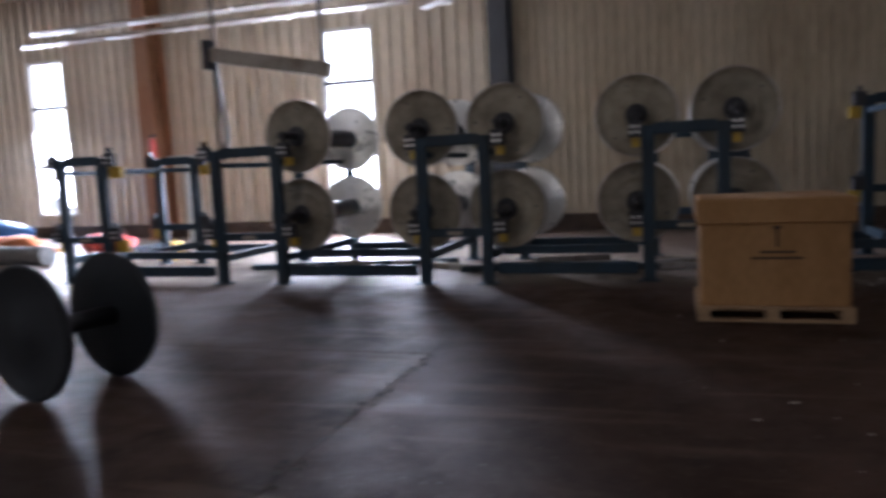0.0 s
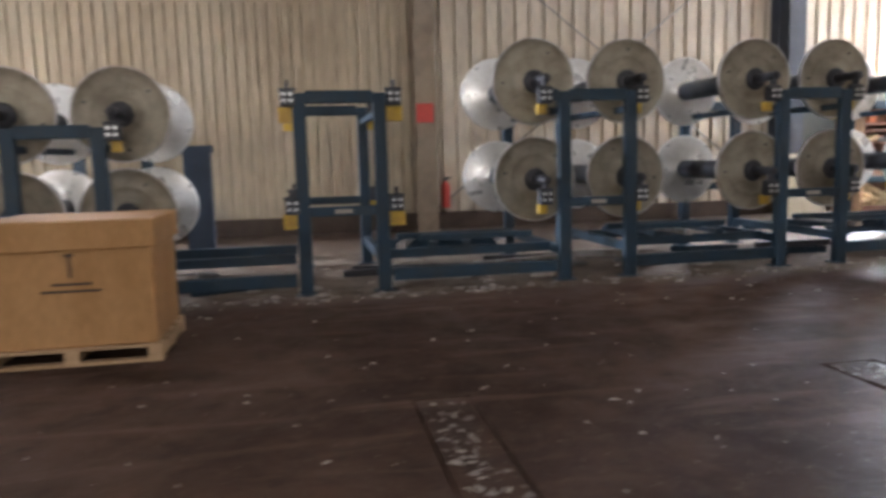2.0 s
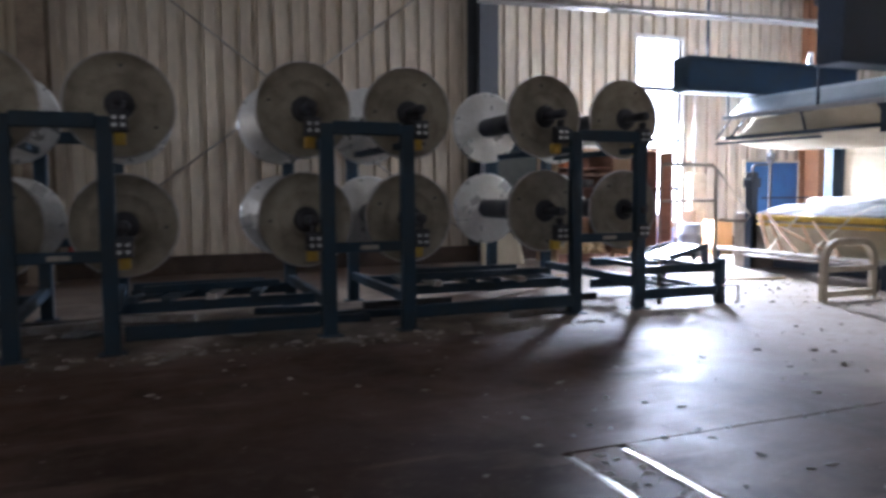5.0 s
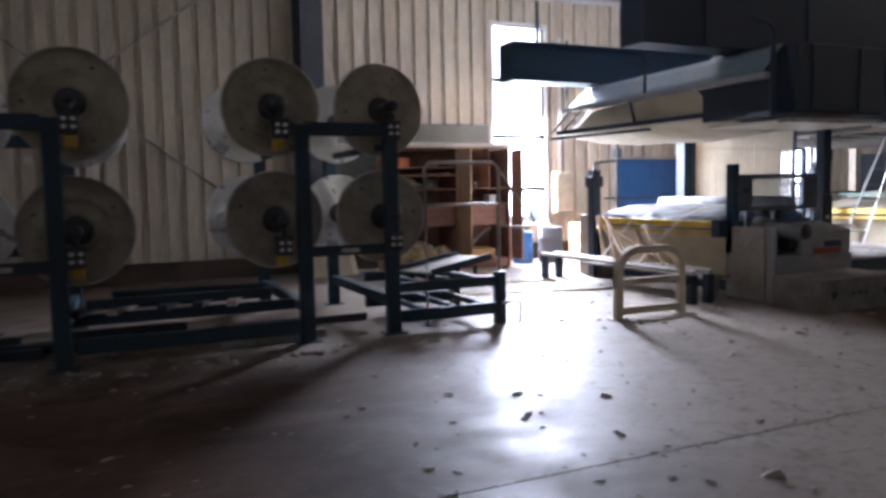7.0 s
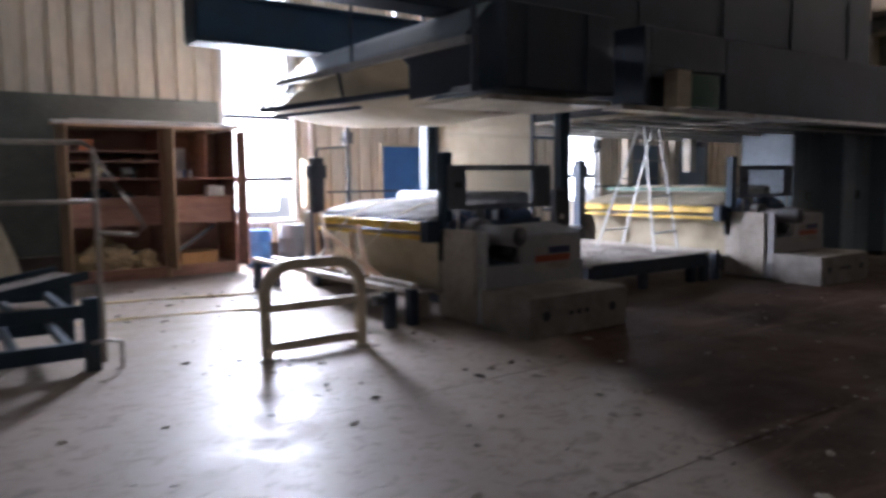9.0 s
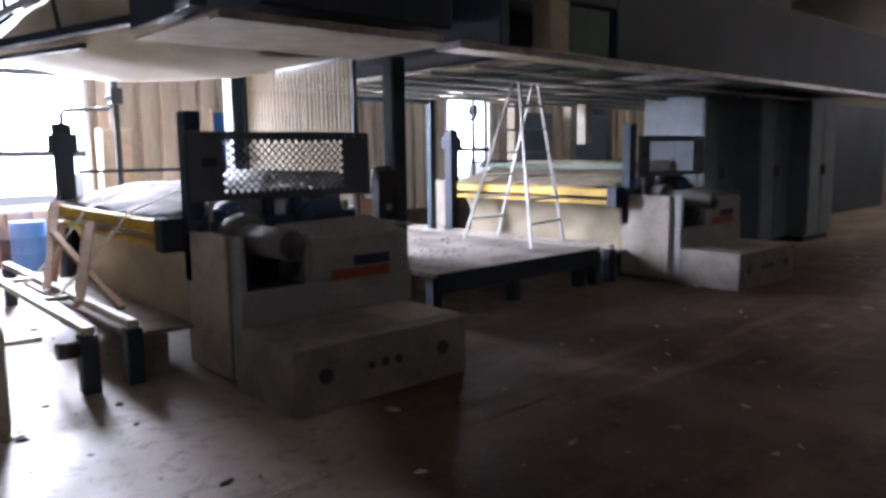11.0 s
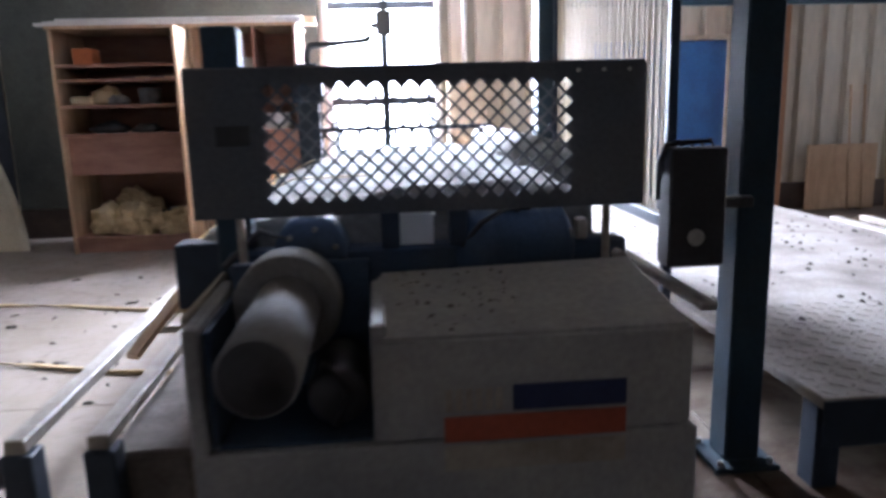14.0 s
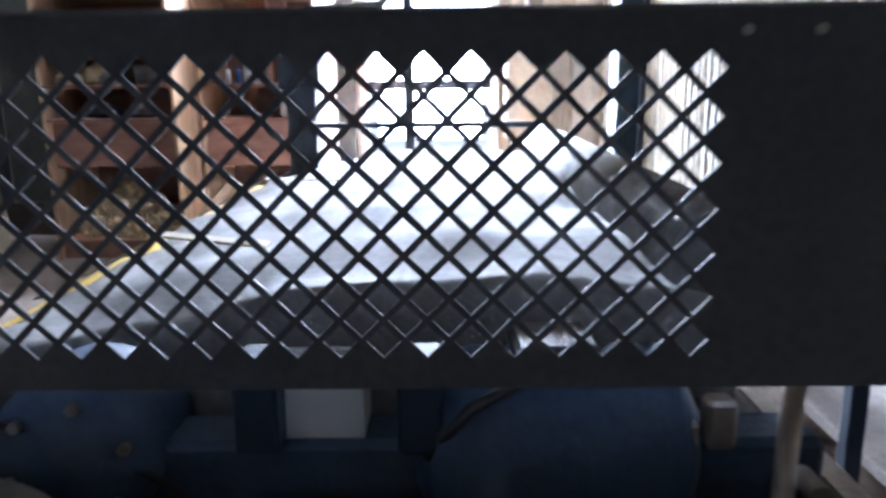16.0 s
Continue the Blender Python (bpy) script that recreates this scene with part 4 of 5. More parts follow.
def machine(label, x0=OX, dress=True):
    """Wide textile machine: end cabinet with hood and guard, yellow front bar, cloth sheet, far end frame. Local origin at the near end's foot."""
    ob = thing("textile_machine", label, "textile machine", "textile machines", at=(x0, OY, 0))

    def L(*d, bevel=0.006):
        return box(d[0] - OX, d[1] - OX, d[2] - OY, d[3] - OY, d[4], d[5], bevel=bevel)

    def V(x, y, z):
        return (x - OX, y - OY, z)

    # near end cabinet
    cab = part("end_cabinet", boxes([(0.10, 1.42, 0.0, 0.72, 0.02, 0.58), (0.10, 0.14, 0.0, 0.5, 0.58, 0.92), (0.56, 0.6, 0.02, 0.5, 0.58, 0.9)], bevel=0.006), M_HOOD, ob)
    part("side_panel", L(16.27, 16.292, 8.42, 9.02, 0.03, 0.92), M_CAB, ob, "grey-beige side panel")
    bm = bmesh.new()
    hv = [bm.verts.new(p) for p in ((0.58, 0.0, 0.585), (1.40, 0.0, 0.585), (1.40, 0.46, 0.585), (0.58, 0.46, 0.585), (0.58, 0.0, 0.865), (1.40, 0.0, 0.865), (1.38, 0.46, 0.955), (0.58, 0.46, 0.935))]
    for q in ((0, 3, 2, 1), (4, 5, 6, 7), (0, 1, 5, 4), (1, 2, 6, 5), (2, 3, 7, 6), (3, 0, 4, 7)):
        bm.faces.new([hv[i] for i in q])
    bmesh.ops.bevel(bm, geom=bm.edges[:], offset=0.012, segments=2, affect="EDGES")
    part("hood", bm, M_HOOD, ob, "dust-covered grey sheet hood")
    part("recess_back", L(16.34, 16.76, 8.74, 8.77, 0.58, 0.98), M_RECESS, ob)
    part("recess_wall", L(16.342, 16.36, 8.33, 8.735, 0.585, 0.9), M_RECESS, ob)
    part("recess_floor", L(16.362, 16.755, 8.33, 8.735, 0.582, 0.59, bevel=0), M_RECESS, ob)
    tagged(part("hood_lint", crumbs((0.62, 0.03, 0.87), (0.36, 0.4), 0.19, 60, 0.006), M_LINT, ob, "lint crumbs on the hood"), kind="stuff")
    # drive roller in the open recess
    ro = part("drive_roller", lathe_y([(0, -0.24), (0.088, -0.24), (0.095, -0.232), (0.095, 0.42), (0, 0.42)], 32), M_ROLL, ob, "dull grey steel drive roller")
    ro.location = (0.32, 0, 0.875)
    ec = part("roller_end", lathe_y([(0, -0.249), (0.03, -0.249), (0.034, -0.244), (0.086, -0.244), (0.086, -0.241), (0, -0.241)], 28), M_BLACK, ro, "dark end disc")
    co = part("roller_collar", lathe_y([(0.095, 0.30), (0.15, 0.30), (0.155, 0.31), (0.155, 0.44), (0.15, 0.45), (0.095, 0.45)], 32), M_ROLL, ob, "grimy grey roller collar")
    co.location = (0.32, 0, 0.875)
    part("motor", lathe_y([(0, 0.05), (0.07, 0.05), (0.08, 0.07), (0.08, 0.3), (0.05, 0.34), (0, 0.34)], 20), M_BLACK, ob).location = (0.47, 0, 0.7)
    part("hose", tube_path([V(16.66, 8.36, 0.62), V(16.7, 8.33, 0.72), V(16.64, 8.34, 0.8), V(16.6, 8.4, 0.72), V(16.66, 8.5, 0.66)], 0.014), M_BLACK, ob)
    # maker's stripes
    for nm, d, m in (("stripe", (17.12, 17.42, 0.66, 0.73), M_DECB), ("stripe", (16.94, 17.42, 0.58, 0.65), M_DECR), ("stripe", (16.94, 17.42, 0.50, 0.57), M_CAB)):
        part(nm, box(d[0] - OX, d[1] - OX, -0.0045, -0.0015, d[2], d[3], bevel=0), m, ob, "faded maker's colour stripe")
    part("letter_bar", boxes([(16.945 + k * 0.026 - OX, 16.962 + k * 0.026 - OX, -0.0045, -0.0015, 0.665, 0.725) for k in range(6)], bevel=0), M_CAB, ob, "pale worn lettering bars")
    # low plinth box with round knock-outs
    pb = part("plinth_box", boxes([(0.04, 1.30, -0.68, -0.012, 0.0, 0.375)], bevel=0.008), M_PLINTH, ob, "dirty grey plinth box with dusty top")
    for x, r in ((0.24, 0.045), (0.55, 0.022), (0.65, 0.026), (0.75, 0.026), (1.10, 0.045)):
        part("knock_out", rod((x, -0.679, 0.2), (x, -0.688, 0.2), r, 16), M_BLACK, pb)
    # pale sheet over the right end: lint, and the light that passes the cabinet
    part("lit_lint_patch", cloth_bm(10, 14, lambda u, v: (0.86 + 0.43 * u + 0.05 * wob(u, v, 3.0, 2.0) * (1 - u), -0.62 + 0.58 * v, 0.3775 + 0.012 * math.sin(math.pi * u) * math.sin(math.pi * v) + 0.005)), M_PAPER, ob, "pale patch of lint and painted light on the plinth")
    tagged(part("plinth_dust", crumbs((0.1, -0.62, 0.377), (1.15, 0.55), 0.0, 120, 0.008), M_DUST, ob, "dust clumps on the plinth"), kind="stuff")
    # guard
    gu = part("guard_panel", mesh_guard_bm(16.235 - OX, 17.635 - OX, 1.11, 1.55, 16.455 - OX, 1.145, 0.053, 18, 7, 0.0055, 0.004), M_GUARD, ob, "black perforated diamond-mesh guard")
    gu.location = (0, 8.8 - OY, 0)
    part("guard_lip", L(16.235, 17.635, 8.806, 8.83, 1.545, 1.56), M_GUARD, gu).location = (0, OY - 8.8, 0)
    part("guard_label", box(16.32 - OX, 16.42 - OX, 8.7945 - OY, 8.798 - OY, 1.33, 1.39, bevel=0), M_BLACK, ob, "small dark label plate")
    for x in (17.42, 17.5, 17.58):
        part("rivet", rod(V(x, 8.792, 1.53), V(x, 8.799, 1.53), 0.006, 8), M_BOLT, ob)
    for x in (16.37, 17.52):
        part("guard_leg", rod(V(x, 8.815, 0.6), V(x, 8.815, 1.11), 0.014, 10), M_RAIL, ob)
    part("blue_post", L(16.27, 16.38, 8.92, 9.03, 0.58, 1.69), M_BLUE, ob)
    part("beam_low", boxes([(0.10, 1.42, 0.60, 0.70, 0.86, 0.985)], bevel=0.012), M_RECESS, ob)
    gh = part("gear_housing", lathe_y([(0, -0.11), (0.05, -0.11), (0.055, -0.095), (0.10, -0.085), (0.118, -0.07), (0.122, 0.06), (0.10, 0.09), (0, 0.09)], 32), M_RECESS, ob, "dark blue round gear housing")
    gh.location = (16.57 - OX, 8.95 - OY, 0.975)
    for k in range(6):
        part("bolt", rod((0.085 * math.cos(k * 1.047 + 0.3), -0.087, 0.085 * math.sin(k * 1.047 + 0.3)), (0.085 * math.cos(k * 1.047 + 0.3), -0.099, 0.085 * math.sin(k * 1.047 + 0.3)), 0.009, 6), M_RAIL, gh)
    dm = part("drive_motor", lathe_y([(0, -0.25), (0.03, -0.25), (0.04, -0.23), (0.10, -0.20), (0.135, -0.18), (0.14, -0.17)] + [(0.14 if k % 2 else 0.128, -0.16 + 0.016 * k) for k in range(16)] + [(0.14, 0.11), (0.12, 0.16), (0.07, 0.19), (0, 0.19)], 32), M_RECESS, ob, "dark blue finned drive motor")
    dm.matrix_basis = pose(17.23 - OX, 8.97 - OY, 0.955, 0, 0, 92)
    part("terminal_box", box(-0.06, 0.06, -0.07, 0.05, 0.13, 0.165, bevel=0.008), M_BLACK, dm)
    part("motor_cable", tube_path([V(17.25, 8.9, 1.09), V(17.2, 8.86, 1.1), V(17.12, 8.85, 1.06), V(17.06, 8.87, 0.98)], 0.009), M_BLACK, ob)
    part("valve", boxes([(1.235, 1.275, 0.56, 0.60, 0.99, 1.06), (1.20, 1.225, 0.56, 0.60, 0.99, 1.03)], bevel=0.006), M_RAIL, ob)
    for x in (16.8, 17.02):
        part("bracket", L(x, x + 0.06, 8.86, 8.94, 0.985, 1.12), M_NAVY, ob)
    part("cable_loop", tube_path([V(16.3, 8.86, 0.95), V(16.42, 8.84, 1.06), V(16.6, 8.88, 1.0), V(16.72, 8.86, 0.93), V(16.6, 8.84, 0.88)], 0.012), M_BLACK, ob)
    # right side channel
    part("side_channel", L(17.63, 17.68, 8.34, 10.2, 0.885, 0.91), M_RAIL, ob, "bare steel edge channel")
    part("side_tube", rod(V(17.585, 8.84, 0.93), V(17.585, 11.2, 0.93), 0.018, 12), M_RAIL, ob, "bare steel tube")
    part("side_skin", L(17.61, 17.625, 8.75, 11.75, 0.02, 0.88), M_HOOD, ob)
    # body and rolls
    part("body", L(16.72, 17.60, 9.05, 11.75, 0.02, 0.80), M_NAVY, ob)
    part("front_bar", L(16.13, 16.21, 9.12, 11.57, 0.885, 0.985, bevel=0.012), M_YEL, ob, "worn yellow front guard bar")
    part("front_ledge", L(16.12, 16.3, 9.12, 11.55, 0.80, 0.84), M_YEL, ob)
    part("bar_bracket", L(16.11, 16.28, 8.99, 9.115, 0.78, 1.0), M_NAVY, ob)
    part("cloth_roll", rod(V(17.2, 9.1, 0.93), V(17.2, 11.7, 0.93), 0.12, 28), M_WHITEC, ob, "roll of white cloth")
    part("upper_roll", rod(V(17.55, 9.15, 1.18), V(17.55, 11.7, 1.18), 0.09, 24), M_WHITEC if dress else M_CLOTH_SHADED, ob, "roll of pale cloth")
    def sheet(u, v):
        """Cloth over the rolls, its near end hanging down inside the end frame."""
        k = min(1.0, v / 0.12)
        return (16.19 + u * 1.36 - OX, 9.03 + 0.05 * k + max(0, v - 0.12) * 2.9 - OY, 1.0 + 0.16 * math.sin(u * 2.2) - 0.46 * (1 - k) * min(1, u * 3) + 0.03 * wob(u * 1.6, v * 3, 3.1) + 0.012 * wob(u * 5, v * 7, 2.0, 5.0))

    part("cloth_sheet", cloth_bm(36, 48, sheet), M_WHITEC if dress else M_CLOTH_SHADED, ob, "dusty pale cloth sheet")
    part("front_drape", cloth_bm(14, 28, lambda u, v: (16.2 + 0.16 * math.sin(u * 2.6) + 0.02 * wob(u, v * 4, 2.0, 3.0) - OX, 9.02 + v * 2.5 - OY, 0.86 - u * 0.62)), M_CLOTH if dress else M_CLOTH_SHADED, ob, "cream canvas front drape")
    if dress:
        for y, yy in ((9.55, 9.95), (10.5, 10.8)):
            part("strap", ribbon([V(16.75, y - 0.25, 1.185), V(16.45, y, 1.155), V(16.15, y + 0.18, 1.005), V(16.11, y + 0.2, 0.93), V(15.93, yy + 0.1, 0.6), V(15.72, yy + 0.1, 0.4)], 0.045), M_CLOTH, ob, "cream tie strap")
    if not dress:
        part("green_rail", L(16.62, 16.67, 9.1, 11.6, 1.19, 1.25), M_GREEN, ob, "dark green rail")
    # far end frame with crank
    part("far_cabinet", L(16.3, 17.6, 11.8, 12.25, 0.02, 1.0), M_CAB, ob, "grey-beige far end cabinet")
    part("far_post", boxes([(0.05, 0.2, 3.5, 3.65, 0.02, 1.72), (0.02, 0.23, 3.47, 3.68, 1.45, 1.62)], bevel=0.006), M_NAVY, ob)
    part("crank", tube_path([V(16.33, 11.87, 1.72), V(16.33, 11.87, 1.8), V(16.36, 11.87, 1.84), V(16.75, 11.85, 1.87), V(16.78, 11.85, 1.9)], 0.022), M_STEEL, ob)
    part("hook_rod", boxes([(0.65, 0.7, 3.68, 3.73, 1.0, 2.3), (0.62, 0.73, 3.64, 3.76, 1.92, 2.08), (0.58, 0.62, 3.68, 3.72, 1.96, 2.0)], bevel=0.004), M_STEEL, ob)
    part("end_rail", L(16.4, 17.6, 11.7, 11.73, 1.25, 1.28), M_NAVY, ob)
    # floor frame out front
    part("tread_plate", L(15.84, 16.28, 8.94, 11.6, 0.27, 0.30), M_DUST, ob, "lint-covered tread plate")
    part("tread_skirt", L(15.84, 16.1, 8.95, 8.97, 0.02, 0.265), M_DUST, ob)
    for x in (15.59, 15.85):
        part("floor_rail", L(x - 0.035, x + 0.035, 8.84, 12.3, 0.36, 0.41), M_CAB, ob)
        for y in (8.885, 12.2):
            part("floor_leg", L(x - 0.05, x + 0.05, y - 0.05, y + 0.05, 0.0, 0.355), M_NAVY, ob)
    part("rail_roller", rod(V(15.42, 8.885, 0.28), V(15.538, 8.885, 0.28), 0.05, 16), M_BLACK, ob)
    for y in (10.1, 11.2):
        part("floor_tie", L(15.626, 15.814, y - 0.03, y + 0.03, 0.365, 0.40), M_CAB, ob)
    for y, s in ((10.55, 0.34), (11.2, 0.3)) if dress else ():
        part("prop_slat", beam(V(16.1, y, 0.82), V(15.84, y - 0.55, 0.32), 0.05, 0.025), M_WOODL, ob, "pale timber prop slat")
    return ob


def ribbon(points, w):
    """Flat strap along the points, w wide along y."""
    bm = bmesh.new()
    rows = []
    for x, y, z in points:
        rows.append([bm.verts.new((x, y - w / 2, z)), bm.verts.new((x, y + w / 2, z)), bm.verts.new((x + 0.004, y + w / 2, z - 0.006)), bm.verts.new((x + 0.004, y - w / 2, z - 0.006))])
    for a, b in zip(rows, rows[1:]):
        for k in range(4):
            bm.faces.new((a[k], a[(k + 1) % 4], b[(k + 1) % 4], b[k]))
    bm.faces.new(list(reversed(rows[0])))
    bm.faces.new(rows[-1])
    return bm


def crumbs(corner, size, slope, n, r):
    """Many tiny irregular clumps scattered over a rectangle that rises by slope along y."""
    bm = bmesh.new()
    rnd = random.Random(int(corner[0] * 100) + n)
    for _ in range(n):
        u, v = rnd.random(), rnd.random()
        c = Vector((corner[0] + u * size[0], corner[1] + v * size[1], corner[2] + slope * v * size[1]))
        q = r * rnd.uniform(0.4, 1.6)
        k = 5
        a0 = rnd.random() * 6
        ring = [bm.verts.new(c + Vector((q * rnd.uniform(0.6, 1.4) * math.cos(a0 + i * 2 * math.pi / k), q * rnd.uniform(0.6, 1.4) * math.sin(a0 + i * 2 * math.pi / k), 0))) for i in range(k)]
        top = bm.verts.new(c + Vector((0, 0, q * rnd.uniform(0.3, 0.9))))
        for i in range(k):
            bm.faces.new((ring[i], ring[(i + 1) % k], top))
    return bm


machine("grey textile machine with diamond-mesh guard, yellow bar and cream cloth")
machine("second textile machine with yellow bar and cream cloth, dusty", x0=OX + 5.0, dress=False)

# vertical warp sheet of cream yarn at the machine's back, and its blue post
ys_ = thing("warp_sheet", "hanging sheet of cream warp yarn behind the machine", "yarn sheet", at=(18.0, 10.4, 0))
bm = bmesh.new()
for k in range(104):
    y = -0.88 + k * 1.88 / 104
    dx = 0.004 * math.sin(k * 1.7)
    bm_box(bm, dx, dx + 0.004, y, y + 0.0142, 0.95, 2.2)
tagged(part("yarn", bm, M_CLOTH, ys_), kind="stuff")
part("yarn_bar", box(-0.03, 0.03, -0.92, 1.05, 0.9, 0.95), M_NAVY, ys_)
for y in (-0.91, 1.04):
    part("yarn_stand", box(-0.02, 0.02, y - 0.02, y + 0.02, 0.0, 2.2), M_NAVY, ys_)
for x, y, w, top, lb_ in ((18.0, 11.65, 0.1, 3.04, "dark blue square steel stanchion behind the machine"), (18.18, 9.17, 0.07, 2.19, "dark blue square steel stanchion beside the guard"), (20.66, 11.55, 0.045, 2.08, "slim dark blue steel stanchion between the two machines")):
    sn = thing("blue_stanchion", lb_, "stanchion", "stanchions", at=(x, y, 0))
    part("shaft", box(-w, w, -w, w, 0.021, top, bevel=0.008), M_BLUE, sn)
    bp = part("base_plate", box(-w - 0.06, w + 0.06, -w - 0.06, w + 0.06, 0, 0.02), M_BLUE, sn)
    for dx in (-1, 1):
        for dy in (-1, 1):
            part("plate_bolt", rod((dx * (w + 0.03), dy * (w + 0.03), 0.02), (dx * (w + 0.03), dy * (w + 0.03), 0.04), 0.012, 6), M_BOLT, bp)
solo("tie_bar", box(18.102, 20.612, 11.52, 11.58, 2.03, 2.09), M_BLUE, "dark blue steel tie bar between two stanchions", "tie bar")
jb = thing("junction_box", "black electrical box with cables on a stanchion", "junction box", at=(17.85, 8.86, 0.89))
part("enclosure", box(-0.12, 0.07, -0.05, 0.05, 0, 0.39, bevel=0.006), M_BLACK, jb)
part("mount_arm", boxes([(-0.05, 0.0, 0.052, 0.203, 0.15, 0.19), (-0.05, 0.3, 0.205, 0.248, 0.15, 0.19)]), M_BLACK, jb)
part("socket_plate", rod((-0.03, -0.05, 0.1), (-0.03, -0.056, 0.1), 0.028, 20), M_BOLT, jb, "bright round socket plate")
for k in range(4):
    part("cable", tube_path([(-0.06 + k * 0.035, 0, 0.38), (-0.08 + k * 0.035, -0.01, 0.41), (-0.12 + k * 0.01, 0, 0.40), (-0.14, 0.01, 0.34 - k * 0.02), (-0.13, 0.03, 0.22)], 0.008), M_BLACK, jb)

tub = thing("plastic_tub", "cloudy clear plastic tub wedged behind the guard", "tub", at=(16.91, 8.955, 0.987))
part("tub_wall", boxes([(-0.06, 0.06, -0.045, -0.042, 0.003, 0.1), (-0.06, 0.06, 0.042, 0.045, 0.003, 0.1), (-0.06, -0.057, -0.042, 0.042, 0.003, 0.1), (0.057, 0.06, -0.042, 0.042, 0.003, 0.1), (-0.06, 0.06, -0.045, 0.045, 0.0, 0.003)], bevel=0), M_FILM, tub)
part("tub_rim", boxes([(-0.068, 0.068, -0.053, -0.045, 0.094, 0.1), (-0.068, 0.068, 0.045, 0.053, 0.094, 0.1), (-0.068, -0.06, -0.045, 0.045, 0.094, 0.1), (0.06, 0.068, -0.045, 0.045, 0.094, 0.1)], bevel=0), M_FILM, tub)

# raised tread-plate platform between the machines
pf = thing("platform", "raised steel tread-plate platform covered with lint", "platform", at=(18.3, 8.8, 0))
part("deck", box(0.0, 2.2, 0.0, 5.2, 0.36, 0.40), M_DUST, pf)
part("front_fascia", box(0.0, 2.2, -0.012, -0.002, 0.22, 0.395), M_NAVY, pf)
for x in (0.1, 1.1, 2.1):
    for y in (0.15, 2.6, 5.0):
        part("platform_leg", box(x - 0.05, x + 0.05, y - 0.05, y + 0.05, 0, 0.358), M_NAVY, pf)
bm = bmesh.new()
for i in range(31):
    for j in range(16):
        x, y = 0.05 + i * 0.07, 0.04 + j * 0.07
        s = 1 if (i + j) % 2 else -1
        c = Vector((x, y, 0.401))
        d, e = Vector((0.024, 0.024 * s, 0)), Vector((-0.007 * s, 0.007, 0))
        t = Vector((0, 0, 0.0035))
        v = [bm.verts.new(p) for p in (c + d, c + e, c - d, c - e, c + d * 0.5 + t, c - d * 0.5 + t)]
        for q in ((0, 1, 4), (1, 2, 5, 4), (2, 3, 5), (3, 0, 4, 5)):
            bm.faces.new([v[k] for k in q])
tagged(part("tread_studs", bm, M_DUST, pf, "raised tread-plate lozenges"), kind="stuff")
tagged(part("deck_lint", crumbs((0.1, 0.6, 0.402), (2.0, 4.4), 0.0, 260, 0.014), M_LINT, pf, "dark lint clumps on the deck"), kind="stuff")

# step ladder on the platform
ld = thing("step_ladder", "white aluminium double step ladder standing on the platform", "ladder", at=(20.25, 9.63, 0.40))


def ladder_rail(a, b):
    part("stile", beam(a, b, 0.02, 0.036), M_LADDER, ld)


TOPZ = 1.74
A = ((-0.17, 0.71, 0), (0.46, 0.77, 0))
B = ((-0.22, -0.36, 0), (0.54, -0.17, 0))
TA = ((-0.03, 0.07, TOPZ), (0.31, 0.09, TOPZ))
TB = ((-0.03, -0.01, TOPZ), (0.31, 0.02, TOPZ))
for foot, top, steps in ((A, TA, True), (B, TB, True)):
    for f, t in zip(foot, top):
        ladder_rail(f, t)
    for k in range(1, 7):
        s = k / 7
        p = Vector(foot[0]).lerp(Vector(top[0]), s)
        q = Vector(foot[1]).lerp(Vector(top[1]), s)
        part("step", beam(p, q, 0.06, 0.02), M_LADDER, ld)
part("top_cap", box(-0.06, 0.34, -0.04, 0.12, TOPZ - 0.01, TOPZ + 0.03), M_LADDER, ld)

# ---------------------------------------------------------------- overhead frame, canvas and housings
ov = thing("overhead_frame", "overhead steel frame with sagging cream canvas", "overhead frame", at=(16.0, 8.05, 2.2))
part("front_lip", beam((0.1, 0.0, -0.06), (1.68, 0.0, -0.05), 0.12, 0.05), M_RAIL, ov, "pale edge of the frame")
part("underside_plate", box(0.08, 1.85, 0.065, 1.1, -0.06, -0.045, bevel=0.003), M_CREAMP, ov, "pale underside sheet")
part("side_lip", beam((-0.49, 3.62, 0.08), (0.33, 1.18, 0.14), 0.09, 0.06), M_NAVY, ov)
part("side_lip", beam((0.30, 1.2, 0.1), (0.05, 0.07, 0.02), 0.09, 0.06), M_NAVY, ov)
part("side_lip", beam((-0.44, 3.9, 0.01), (0.1, 2.2, 0.03), 0.05, 0.04), M_NAVY, ov)
part("top_rail", beam((0.05, 0.16, 0.46), (-0.04, 4.15, 0.49), 0.08, 0.07), M_HOOD, ov, "dusty grey upper rail")
part("top_sheet", cloth_bm(4, 20, lambda u, v: (0.06 + 0.33 * u - 0.06 * v * (1 - u), 0.25 + 3.85 * v, 0.51 + 0.34 * u)), M_GREY, ov, "blue-grey sloping cover sheet")
part("end_panel", box(0.1, 0.125, 0.12, 1.22, 0.02, 0.5, bevel=0.004), M_NAVY, ov)
part("corner_post", tube_path([(0.06, 0.1, 0.0), (0.06, 0.1, 0.9), (0.04, 0.1, 0.98), (-0.04, 0.1, 1.03), (-0.24, 0.1, 1.03)], 0.03), M_NAVY, ov)
for y in (2.2, 4.1):
    part("hanger", rod((0.0, y, 0.5), (0.0, y, 1.6), 0.02, 8), M_NAVY, ov)
for y, x in ((3.55, -0.44), (3.9, -0.42), (2.4, 0.0)):
    part("strut", rod((x, y, 0.1), (-0.02, y + 0.1, 0.46), 0.018, 8), M_NAVY, ov)
